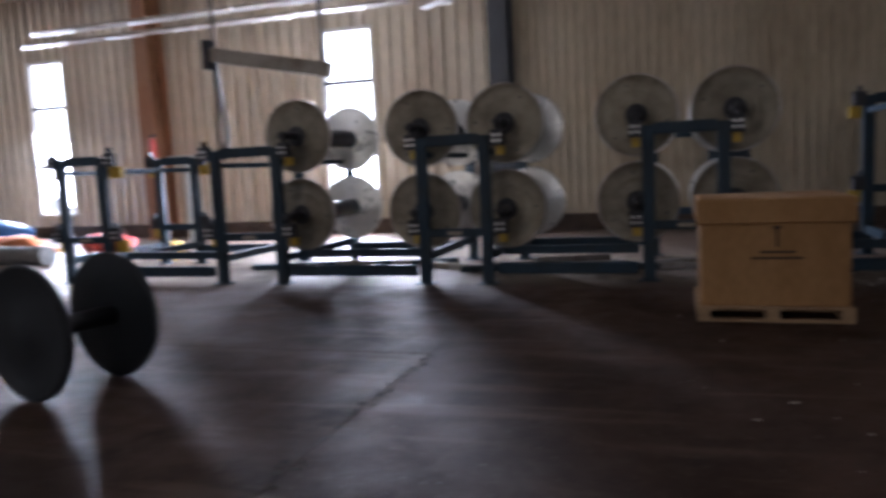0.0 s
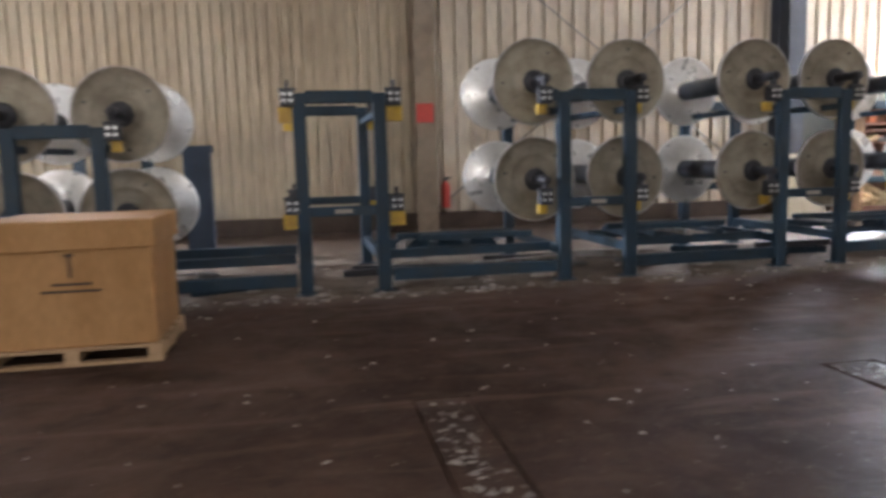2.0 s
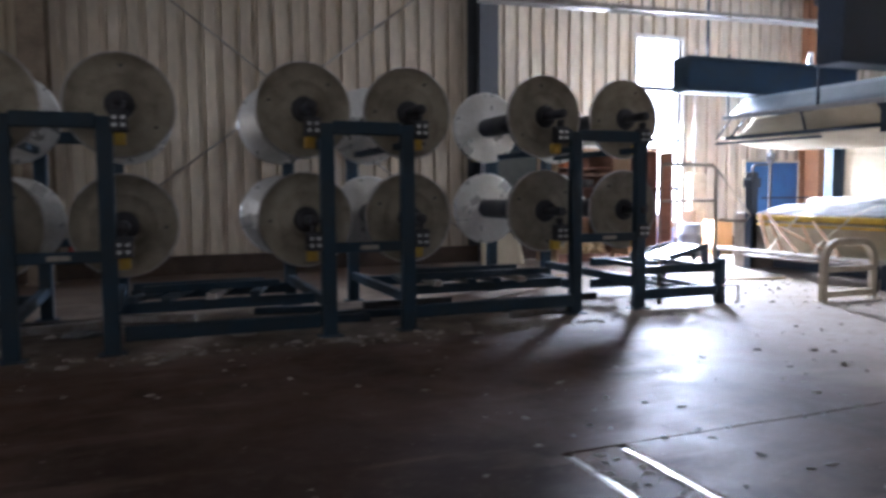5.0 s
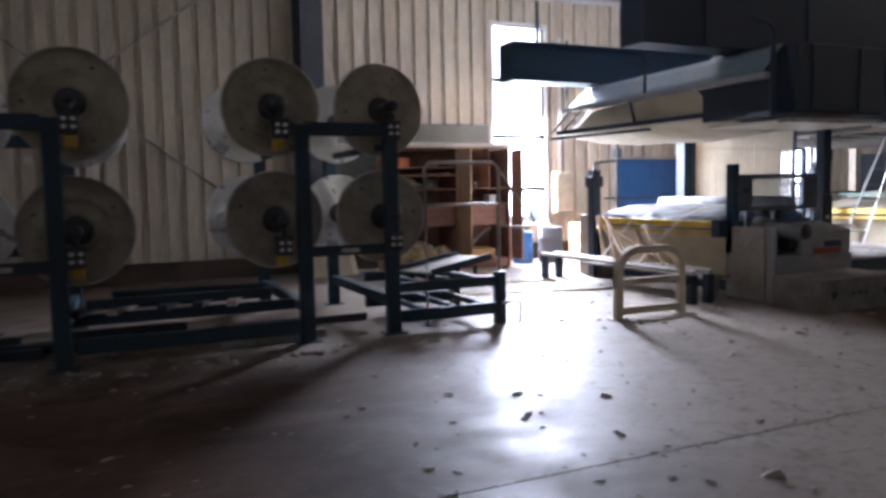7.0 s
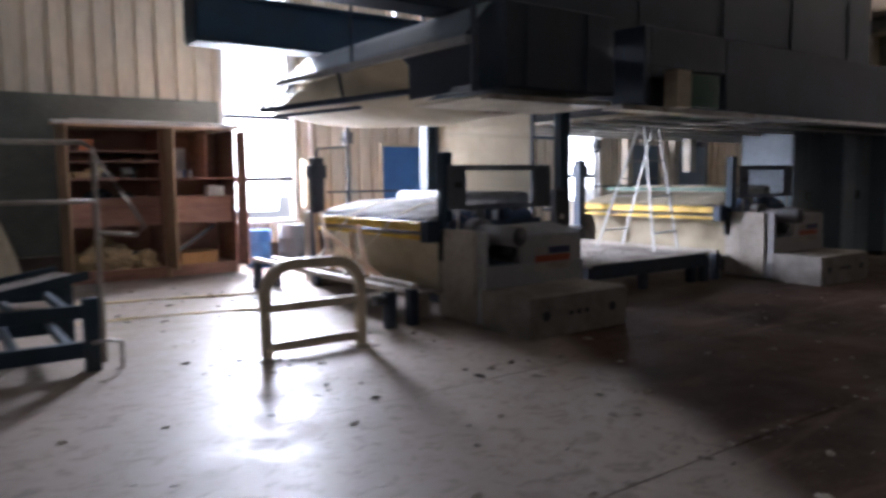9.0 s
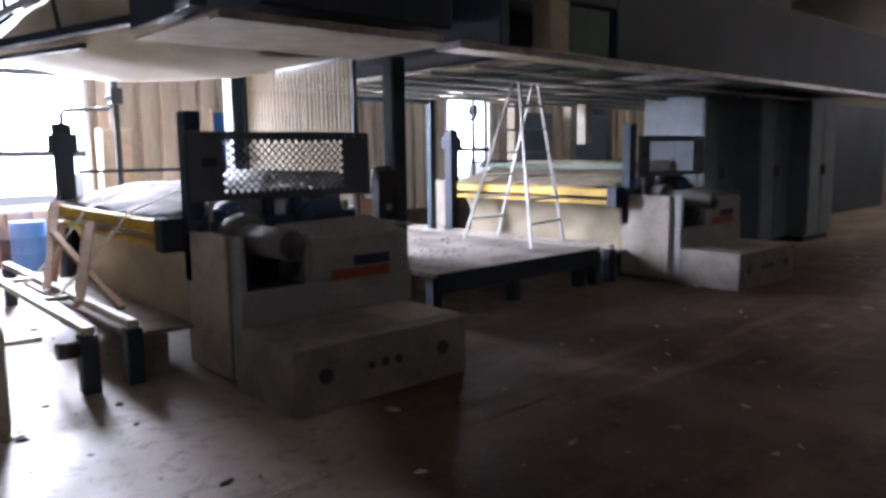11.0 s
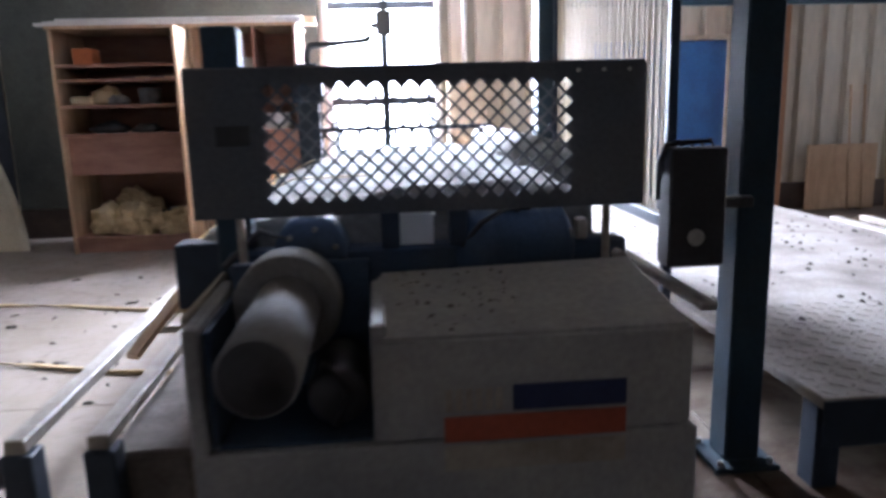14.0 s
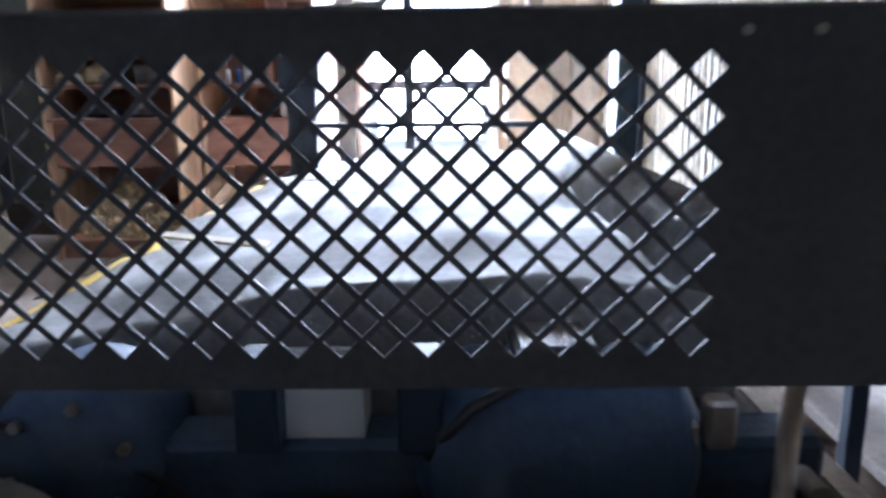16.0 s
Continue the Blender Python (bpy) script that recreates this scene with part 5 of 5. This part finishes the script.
part("canvas_belly", cloth_bm(26, 30, lambda u, v: (0.34 - 0.75 * v + u * (1.9 + 0.75 * v), 1.1 + v * 2.75, 0.12 - 0.24 * math.sin(math.pi * min(1, u * 1.05)) ** 0.8 * (0.45 + 0.55 * math.sin(math.pi * (0.2 + 0.65 * v))) + 0.03 * wob(u * 2, v * 2, 2.0))), M_CLOTH, ov, "sagging cream canvas")
part("canvas_side", cloth_bm(8, 26, lambda u, v: (0.03 + 0.26 * u * (1 - v) - 0.34 * u * v + 0.03 * math.sin(3.1 * u), 1.25 + v * 2.3, 0.44 - u * (0.3 + 0.02 * v) + 0.015 * wob(u, v * 3))), M_CLOTH, ov, "cream canvas side")

hs = thing("machine_housing", "dark navy overhead machine housing of painted steel", "machine housing", "machine housings", at=(16.06, 8.14, 0))
part("shell", box(0.36, 1.85, 0.0, 3.4, 2.25, 3.05, bevel=0.02), M_NAVY, hs)
for x in (0.6, 1.4):
    part("shell_rib", box(x, x + 0.05, -0.02, -0.003, 2.27, 3.02), M_NAVY, hs)
sc = thing("screen_board", "long dark navy screen board hung from the roof", "screen board", at=(14.82, 8.85, 0))
part("board", box(0.0, 10.2, 0.0, 0.42, 3.07, 6.0, bevel=0.015), M_NAVY, sc)
for k in range(6):
    part("board_rib", box(0.9 + k * 1.7, 0.95 + k * 1.7, -0.02, -0.003, 3.1, 5.95), M_NAVY, sc)
for x in (0.3, 5.0, 9.8):
    part("board_hanger", box(x - 0.04, x + 0.04, 0.1, 0.2, 6.003, roof_z(9.0)), M_STEEL, sc)
h2 = thing("machine_housing", "dark navy overhead housing over the second machine", "machine housing", "machine housings", at=(18.45, 8.2, 0))
for d in ((0.0, 0.1, 0.0, 3.4, 2.2, 3.05), (1.5, 8.6, 0.0, 3.4, 2.2, 3.05), (0.102, 1.498, 0.0, 3.4, 2.62, 3.05), (0.102, 1.498, 0.6, 3.4, 2.2, 2.615)):
    part("shell", box(*d, bevel=0.01), M_NAVY, h2)
part("front_lip", box(-0.67, 8.6, -0.26, -0.005, 2.10, 2.15), M_RAIL, h2, "pale edge of the housing")
part("inner_post", box(0.55, 0.78, -0.03, 0.17, 2.2, 2.615), M_CREAMP, h2)
part("inner_panel", box(0.85, 1.4, 0.02, 0.07, 2.22, 2.6), M_GREEN, h2)
for k in range(6):
    part("under_pipe", rod((0.2, 0.5 + k * 0.55, 2.1), (7.2, 0.6 + k * 0.55, 2.1), 0.022, 8), M_WHITEP, h2, "white service pipe")
for k in range(5):
    part("under_slat", box(0.4 + k * 1.1, 0.62 + k * 1.1, 0.2, 3.6, 2.13, 2.17), (M_CREAMP, M_GREEN, M_WHITEP)[k % 3], h2)
part("under_beam", box(4.9, 5.06, 2.9, 3.06, 1.5, 2.19), M_CREAMP, h2)

bg = thing("box_girder", "deep dark blue box girder over the aisle", "girder", at=(16.7, 11.9, 3.35))
part("web", box(-1.93, 1.93, -0.17, 0.17, -0.25, 0.25, bevel=0.006), M_BLUE, bg)
for z in (-0.27, 0.27):
    part("flange_plate", box(-1.95, 1.95, -0.21, 0.21, z - 0.02, z + 0.02), M_BLUE, bg)
part("girder_end", box(-1.965, -1.952, -0.2, 0.2, -0.25, 0.25), M_BLUE, bg)
for x in (-1.4, 1.4):
    part("girder_hanger", rod((x, 0, 0.29), (x, 0, roof_z(11.9) - 3.35), 0.03, 8), M_STEEL, bg)
solo("girder_tie", rod((17.65, 11.9, 3.635), (17.65, 11.9, 3.9), 0.05, 10), M_BOLT, "short bright steel tie on the girder", "tie rod")

# blue-grey control cabinets and dark bay past the machines
cc = thing("control_cabinet", "tall blue-grey steel control cabinet, doors shut", "cabinet", "control cabinets", at=(24.0, 9.3, 0))
part("cabinet_body", box(-0.48, 0.48, 0.0, 0.9, 0.08, 2.12), M_GREY, cc)
part("cabinet_plinth", box(-0.46, 0.46, 0.03, 0.88, 0, 0.078), M_BLACK, cc)
for s in (-1, 1):
    d = part("cabinet_door", box(s * 0.24 - 0.232, s * 0.24 + 0.232, -0.022, -0.003, 0.12, 2.08), M_GREY, cc)
    part("door_handle", box(s * 0.05 - 0.01, s * 0.05 + 0.01, -0.045, -0.023, 1.0, 1.15), M_BLACK, d)
copy_thing(cc, pose(25.05, 9.0, 0, 0, 0, 0))
copy_thing(cc, pose(26.08, 8.75, 0, 0, 0, 0))
# dark sheet added to give the blackness of an unlit opening
solo("partition", box(26.7, 34.0, 10.3, 10.5, 0, 2.3), M_NAVY, "dark navy sheet standing for the black opening past the cabinets", "partition")
for x in (23.4, 25.0):
    solo("partition_board", box(x, x + 1.0, 12.6, 12.66, 0.0, 2.05, bevel=0.006), M_GREY, "blue-grey upright panel behind the second machine", "board", "blue boards")
for x in (23.2, 24.65):
    solo("cream_post", box(x, x + 0.16, 12.4, 12.56, 0, 2.2), M_CREAMP, "cream painted upright post behind the second machine", "post", "cream posts")

# ---------------------------------------------------------------- wooden cabinets at the wall
def wood_cabinet(x0, x1, label, shelves):
    ob = thing("wooden_cabinet", label, "cabinet", "wooden cabinets", at=(x0, 14.12, 0.0))
    w = x1 - x0
    part("back", box(0.03, w - 0.03, 0.8, 0.83, 0.18, 2.2), M_WOOD, ob)
    for x in (0.0, w - 0.03):
        part("side", box(x, x + 0.03, 0.0, 0.83, 0.0, 2.2), M_WOODL if x == 0 else M_WOOD, ob, "plywood side with a raw edge")
    part("top", box(-0.02, w + 0.02, -0.02, 0.84, 2.203, 2.235), M_WOODL, ob)
    part("bottom", box(0.032, w - 0.032, 0.0, 0.79, 0.14, 0.17), M_WOOD, ob)
    part("kick_board", box(0.032, w - 0.032, 0.05, 0.07, 0.0, 0.138), M_WOOD, ob)
    for z in shelves:
        part("shelf", box(0.032, w - 0.032, 0.0, 0.79, z - 0.012, z + 0.012), M_WOOD, ob)
    part("front_panel", box(0.032, w - 0.032, 0.1, 0.12, 0.79, 1.17), M_WOOD, ob, "red-brown plywood panel")
    return ob


c1 = wood_cabinet(13.68, 14.95, "red-brown plywood cabinet, half full of junk, doors gone", (1.19, 1.47, 1.72, 1.86))
c2 = wood_cabinet(15.0, 16.04, "red-brown plywood cabinet with an open door and few things", (1.19, 1.47))
dr = part("open_door", box(-0.035, -0.005, -0.5, -0.01, 0.16, 2.18), M_WOODL, c2, "raw plywood door standing open")
part("open_door", box(1.045, 1.075, -0.42, -0.01, 0.16, 2.18), M_WOOD, c2, "plywood door standing open")
part("divider", box(0.6, 0.62, 0.02, 0.79, 1.48, 2.2), M_WOOD, c2)


def lump(name, x, y, z, sx, sy, sz, material, label, cat, seed, group=""):
    bm = bmesh.new()
    bmesh.ops.create_icosphere(bm, subdivisions=5 if cat == "sack" else 3, radius=1.0)
    for v in bm.verts:
        n = noise.noise(v.co * 1.6 + Vector((seed, 0, 0))) * 0.35 + noise.noise(v.co * 4 + Vector((0, seed, 0))) * 0.12 - abs(noise.noise(v.co * 3.1 + Vector((0, 0, seed)))) * 0.3 - abs(noise.noise(v.co * 7 + Vector((seed, 0, seed)))) * 0.22
        v.co *= 1 + n
        v.co.z = max(v.co.z, -0.55)
        v.co = Vector((v.co.x * sx, v.co.y * sy, (v.co.z + 0.55) * sz))
    for f in bm.faces:
        f.smooth = True
    ob = solo(name, bm, material, label, cat, group)
    ob.location = (x, y, z)
    return ob


SK = "slumped cream sackcloth bundle on the cabinet floor"
lump("sack", 13.98, 14.4, 0.17, 0.24, 0.2, 0.2, M_SACK, SK, "sack", 1, "sacks")
lump("sack", 14.3, 14.3, 0.17, 0.27, 0.22, 0.22, M_SACK, SK, "sack", 2, "sacks")
lump("sack", 14.68, 14.3, 0.17, 0.22, 0.2, 0.17, M_SACK, SK, "sack", 3, "sacks")
lump("sack", 14.2, 14.55, 0.17, 0.3, 0.16, 0.28, M_SACK, SK, "sack", 4, "sacks")
solo("blue_bin", box(14.35, 14.85, 14.55, 14.85, 0.4, 0.6, bevel=0.02), M_SCREEN, "dark blue plastic bin behind the sacks", "bin").location = (0, 0, -0.23)
solo("carton", box(13.86, 14.04, 14.2, 14.45, 1.872, 2.03), M_ORANGE, "small orange carton on the top shelf", "carton")
lump("rag", 14.1, 14.35, 1.482, 0.16, 0.12, 0.12, M_SACK, "crumpled pale rag on a shelf", "rag", 7, "rags")
lump("rag", 14.22, 14.3, 1.482, 0.12, 0.1, 0.07, M_WHITEC, "crumpled white rag on a shelf", "rag", 8, "rags")
solo("tub", rod((14.52, 14.35, 1.482), (14.52, 14.35, 1.64), 0.1, 20, 0.115), M_WHITEC, "white plastic tub on a shelf", "tub")
solo("folded_cloth", box(13.78, 14.0, 14.2, 14.5, 1.482, 1.57, bevel=0.02), M_SACK, "folded cream cloth on a shelf", "cloth")
lump("cable_coil", 14.1, 14.35, 1.202, 0.2, 0.14, 0.08, M_BLACK, "coil of black cable on a shelf", "cable", 11)
lump("cable_coil", 14.45, 14.35, 1.202, 0.16, 0.14, 0.06, M_LINT, "tangle of grey cord on a shelf", "cable", 12)
for k in range(4):
    solo("board", box(14.3 + k * 0.14, 14.42 + k * 0.14, 14.2, 14.6, 1.732, 1.75 + 0.012 * (k % 2)), M_WOODL if k % 2 else M_BLACK, "short flat board on a shelf", "board", "boards")
solo("leaning_board", box(15.2, 15.5, 14.85, 14.88, 1.482, 1.95), M_WHITEP, "pale sheet leaning in the cabinet", "board")
for k in range(3):
    solo("bottle", rod((15.22 + k * 0.09, 14.3, 1.482), (15.22 + k * 0.09, 14.3, 1.6), 0.026, 12, 0.02), M_DBLUE if k == 1 else M_WHITEP, "small bottle on the cabinet shelf", "bottle", "bottles")
solo("white_basket", boxes([(15.66, 15.9, 14.25, 14.27, 1.202, 1.36), (15.66, 15.9, 14.45, 14.47, 1.202, 1.36), (15.66, 15.68, 14.27, 14.45, 1.202, 1.36), (15.88, 15.9, 14.27, 14.45, 1.202, 1.36), (15.66, 15.9, 14.25, 14.47, 1.2025, 1.22)]), M_WHITEP, "white plastic basket on a shelf", "basket")
solo("low_carton", box(15.2, 15.75, 14.2, 14.6, 0.17, 0.36), M_CARD, "flat brown carton at the cabinet's foot", "carton")
solo("scrap_bar", beam((15.15, 14.25, 0.38), (15.75, 14.35, 0.74), 0.05, 0.05), M_STEEL, "dark steel bar leaning in the cabinet", "bar")
for k in range(7):
    y = 14.2 + 0.1 * (k % 4)
    solo("plank", beam((13.55 + 0.2 * (k % 3), y, 2.255 + 0.034 * (k // 4)), (16.1 + 0.12 * (k % 2), y + 0.03, 2.255 + 0.034 * (k // 4)), 0.09, 0.03), M_WOODL if k % 2 else M_WHITEP, "long pale plank lying on the cabinets", "plank", "planks")

# wall darker behind the cabinets, up to 2.74 m
solo("dark_wall_panel", box(12.72, 16.18, 15.19, 15.246, 0.34, 2.74, bevel=0.004), mat("dark_olive_panel", (0.10, 0.105, 0.085), 0.7, 0, (0.07, 0.07, 0.06), scale=1.5, fine=30), "dark olive flat area on the wall behind the cabinets", "wall board")
solo("leaning_sheet", cloth_bm(8, 12, lambda u, v: (12.2 + u * (0.92 - 0.42 * v ** 1.6), 14.4 + 0.2 * v + 0.03 * math.sin(3 * u), 0.006 + 1.28 * v)), M_CLOTH, "bent cream sheet leaning on a wall column", "sheet")

# bins, electrical box and door near the bright window
for x, y, r, h, m, lb_ in ((16.55, 14.55, 0.2, 0.62, M_DBLUE, "blue plastic drum under the window"), (17.1, 14.4, 0.24, 0.7, M_STEEL, "dark steel drum under the window")):
    prof = [(0, 0), (r * 0.97, 0), (r, 0.03), (r, h * 0.32), (r * 1.03, h * 0.34), (r, h * 0.36), (r, h * 0.65), (r * 1.03, h * 0.67), (r, h * 0.69), (r, h - 0.01), (r * 0.96, h), (r * 0.94, h - 0.02), (0, h - 0.02)]
    bm = lathe_y(prof, 28)
    bmesh.ops.transform(bm, matrix=pose(0, 0, 0, 90, 0, 0), verts=bm.verts)
    ob = solo("drum", bm, m, lb_, "drum", "drums")
    ob.location = (x, y, 0)
eb = thing("electrical_box", "beige electrical box fixed to the wall beside the window", "electrical box", at=(17.84, 15.13, 0.95))
part("enclosure", box(-0.22, 0.22, -0.14, 0.1, 0, 0.84, bevel=0.01), M_CREAMP, eb)
part("cover", box(-0.2, 0.2, -0.16, -0.142, 0.03, 0.81, bevel=0.004), M_CREAMP, eb)
part("conduit", rod((0, 0.05, 0.84), (0, 0.05, 3.6), 0.03, 10), M_WHITEP, eb)
solo("carton", box(17.75, 18.2, 14.3, 14.75, 0, 0.75, bevel=0.01), M_CARD, "tall brown carton beside the drums", "carton")
dd = thing("door_1", "bright blue door in a cream frame in the ribbed wall", "door", kind="structure")
part("door_leaf", box(19.35, 20.98, 15.18, 15.22, 0.02, 2.06), M_DBLUE, dd)
part("door_frame", boxes([(19.31, 19.348, 15.15, 15.24, 0, 2.12), (20.982, 21.02, 15.15, 15.24, 0, 2.12), (19.348, 20.982, 15.15, 15.24, 2.063, 2.12)]), M_CREAMP, dd)
solo("plywood_sheet", beam((22.0, 15.05, 0.40), (22.9, 15.05, 0.40), 0.02, 0.8), M_WOODL, "plywood sheet standing against the ribbed wall", "plywood sheet")
for x in (22.5, 22.68, 23.0):
    solo("leaning_pole", rod((x, 14.95, 0.0), (x + 0.06, 15.15, 1.5), 0.015, 8), M_WOODL, "thin pole leaning on the ribbed wall", "pole", "poles")

# cables on the floor
for k, pts in enumerate((((12.6, 12.3), (13.4, 12.22), (14.0, 12.13), (14.5, 12.0), (15.0, 11.85), (15.5, 11.7)), ((12.9, 11.0), (13.7, 10.95), (14.39, 10.84), (14.8, 10.7), (15.3, 10.55), (15.7, 10.47)))):
    solo("floor_cable", tube_path([(x, y + 0.03 * math.sin(3 * i), 0.014) for i, (x, y) in enumerate(pts)], 0.014), M_SACK, "pale dusty rope lying across the floor", "cable", "floor cables")

# ---------------------------------------------------------------- far west corner clutter
for k, (x, y, w, h, m, lb_) in enumerate(((-12.6, 11.2, 1.7, 0.5, M_ORANGE, "bundle of orange plastic scrap"), (-10.6, 11.6, 1.1, 0.5, M_RED, "bundle of red plastic scrap"), (-14.2, 12.2, 1.9, 0.7, M_DBLUE, "bundle of blue tarpaulin"))):
    lump("fabric_bale", x, y, 0.0, w * 0.6, 0.4, h * 0.62, m, lb_ + " on the floor", "bale", 20 + k, "bales on the floor")
solo("cloth_bolt", rod((-12.6, 10.4, 0.17), (-10.7, 10.2, 0.17), 0.17, 24), M_WHITEC, "roll of white cloth lying on the floor", "cloth roll")
fr = thing("white_stand", "white steel stand behind the racks", "stand", at=(-7.9, 10.6, 0))
for x in (0, 0.5):
    part("upright", box(x - 0.05, x + 0.05, -0.05, 0.05, 0, 1.75), M_WHITEP, fr)
part("arm", box(-0.35, 0.6, -0.04, 0.04, 1.753, 1.82), M_WHITEP, fr)
part("arm", box(0.052, 0.448, -0.04, 0.04, 0.65, 0.72), M_WHITEP, fr)
solo("yellow_bin", box(-8.75, -8.4, 10.7, 11.0, 0, 0.32, bevel=0.02), M_YEL, "small yellow bin on the floor", "bin")
ex2 = copy_thing(ex, pose(-11.75, 14.54, 1.9, 0, 0, 0))
cf = thing("ceiling_fan", "white ceiling fan at rest under the roof", "ceiling fan", at=(-3.3, 11.0, 3.95))
part("downrod", rod((0, 0, 0.1), (0, 0, 2.7), 0.015, 8), M_WHITEP, cf)
part("fan_motor", rod((0, 0, -0.06), (0, 0, 0.1), 0.11, 20), M_WHITEP, cf)
for k in range(3):
    b = part("blade", box(0.1, 0.7, -0.07, 0.07, -0.005, 0.005, bevel=0.002), M_WHITEP, cf)
    b.rotation_euler = (radians(10), 0, radians(20 + 120 * k))

# ---------------------------------------------------------------- floor litter
def litter(name, n, area, r, material, label, seed, z=0.0):
    bm = bmesh.new()
    rnd = random.Random(seed)
    for _ in range(n):
        x = rnd.uniform(area[0], area[1])
        y = rnd.uniform(area[2], area[3])
        if z == 0 and any(t[0] - 0.1 < x < t[1] + 0.1 for t in TRENCHES) and y < 5.2:
            continue
        q = r * rnd.uniform(0.4, 1.0) ** 3
        k = 7
        a0 = rnd.random() * 6
        el, tw = rnd.uniform(0.15, 0.8), rnd.uniform(0, math.pi)
        ring = []
        for i in range(k):
            u, v = q * rnd.uniform(0.5, 1.8) * math.cos(a0 + i * 2 * math.pi / k), el * q * rnd.uniform(0.5, 1.5) * math.sin(a0 + i * 2 * math.pi / k)
            ring.append(bm.verts.new((x + u * math.cos(tw) - v * math.sin(tw), y + u * math.sin(tw) + v * math.cos(tw), z + 0.001)))
        mid = [bm.verts.new(v.co.lerp(Vector((x, y, z)), 0.45) + Vector((0, 0, q * rnd.uniform(0.15, 0.55)))) for v in ring]
        top = bm.verts.new((x, y, z + q * rnd.uniform(0.2, 0.5)))
        for i in range(k):
            j = (i + 1) % k
            bm.faces.new((ring[i], ring[j], mid[j], mid[i]))
            bm.faces.new((mid[i], mid[j], top))
    solo(name, bm, material, label, "litter", kind="stuff")


litter("floor_litter", 170, (8.5, 16.0, 2.6, 9.5), 0.034, M_DUST, "grey lint clumps scattered over the concrete", 1)
litter("floor_litter", 170, (13.6, 15.8, 7.0, 13.0), 0.042, M_LINT, "dark lint clumps by the machine", 2)
litter("floor_scraps", 520, (0.0, 13.0, 1.8, 8.6), 0.03, M_PAPER, "pale scraps and grit on the concrete", 3)
litter("floor_scraps", 240, (0.0, 12.5, 8.2, 10.6), 0.06, M_PAPER, "pale scraps swept under the racks", 4)
litter("floor_litter", 260, (16.0, 26.0, 4.5, 8.5), 0.04, M_DUST, "grey lint by the second machine", 6)
litter("rack_foot_dust", 420, (0.6, 12.2, 8.3, 8.66), 0.06, M_DUST, "dusty crust swept along the foot of the racks", 12)
litter("joint_grit", 260, (8.9, 20.0, 5.07, 5.17), 0.024, M_DUST, "crumbled grit along the floor joint", 7)
litter("floor_rubble", 110, (10.6, 16.0, 3.6, 6.8), 0.055, M_PAPER, "grey rubble and lint scattered on the concrete", 8)
litter("joint_grit", 220, (-1.84, -1.72, 0.8, 5.1), 0.026, M_LINT, "crumbled grit along the floor joint by the spool", 9)
for k, (t0, t1) in enumerate(TRENCHES):
    litter("trench_grit", 260, (t0 + 0.04, t1 - 0.04, 1.0, 5.05), 0.03, M_DUST, "grey grit and lint fallen along the trench cover", 20 + k, -0.006)
    litter("trench_scraps", 60, (t0 + 0.04, t1 - 0.04, 1.5, 5.05), 0.035, M_PAPER, "pale scraps fallen along the trench cover", 30 + k, -0.006)
# pale lumps added where sunlight falls on the floor between the rails
random.seed(11)
for k in range(12):
    lump("sunlit_spot", random.uniform(0.7, 11.8), random.uniform(8.95, 10.3), 0.0, random.uniform(0.08, 0.2), random.uniform(0.06, 0.12), random.uniform(0.03, 0.07), M_PAPER if k % 3 else M_WHITEC,
         "flat pale lump standing for a sunlit floor spot behind the racks", "paper scrap", 40 + k, "paper scraps")

# loose timber slats propped on the machine's front
for a, b in (((15.72, 10.3, 0.43), (16.09, 11.3, 1.02)), ((16.06, 9.7, 0.32), (15.93, 10.86, 0.80)), ((15.74, 9.55, 0.43), (16.085, 10.35, 0.90)), ((15.9, 11.0, 0.32), (16.09, 11.45, 1.0))):
    solo("timber_slat", beam(a, b, 0.055, 0.028), M_WOODL, "pale timber slat propped on the machine's yellow bar", "timber slat", "timber slats")
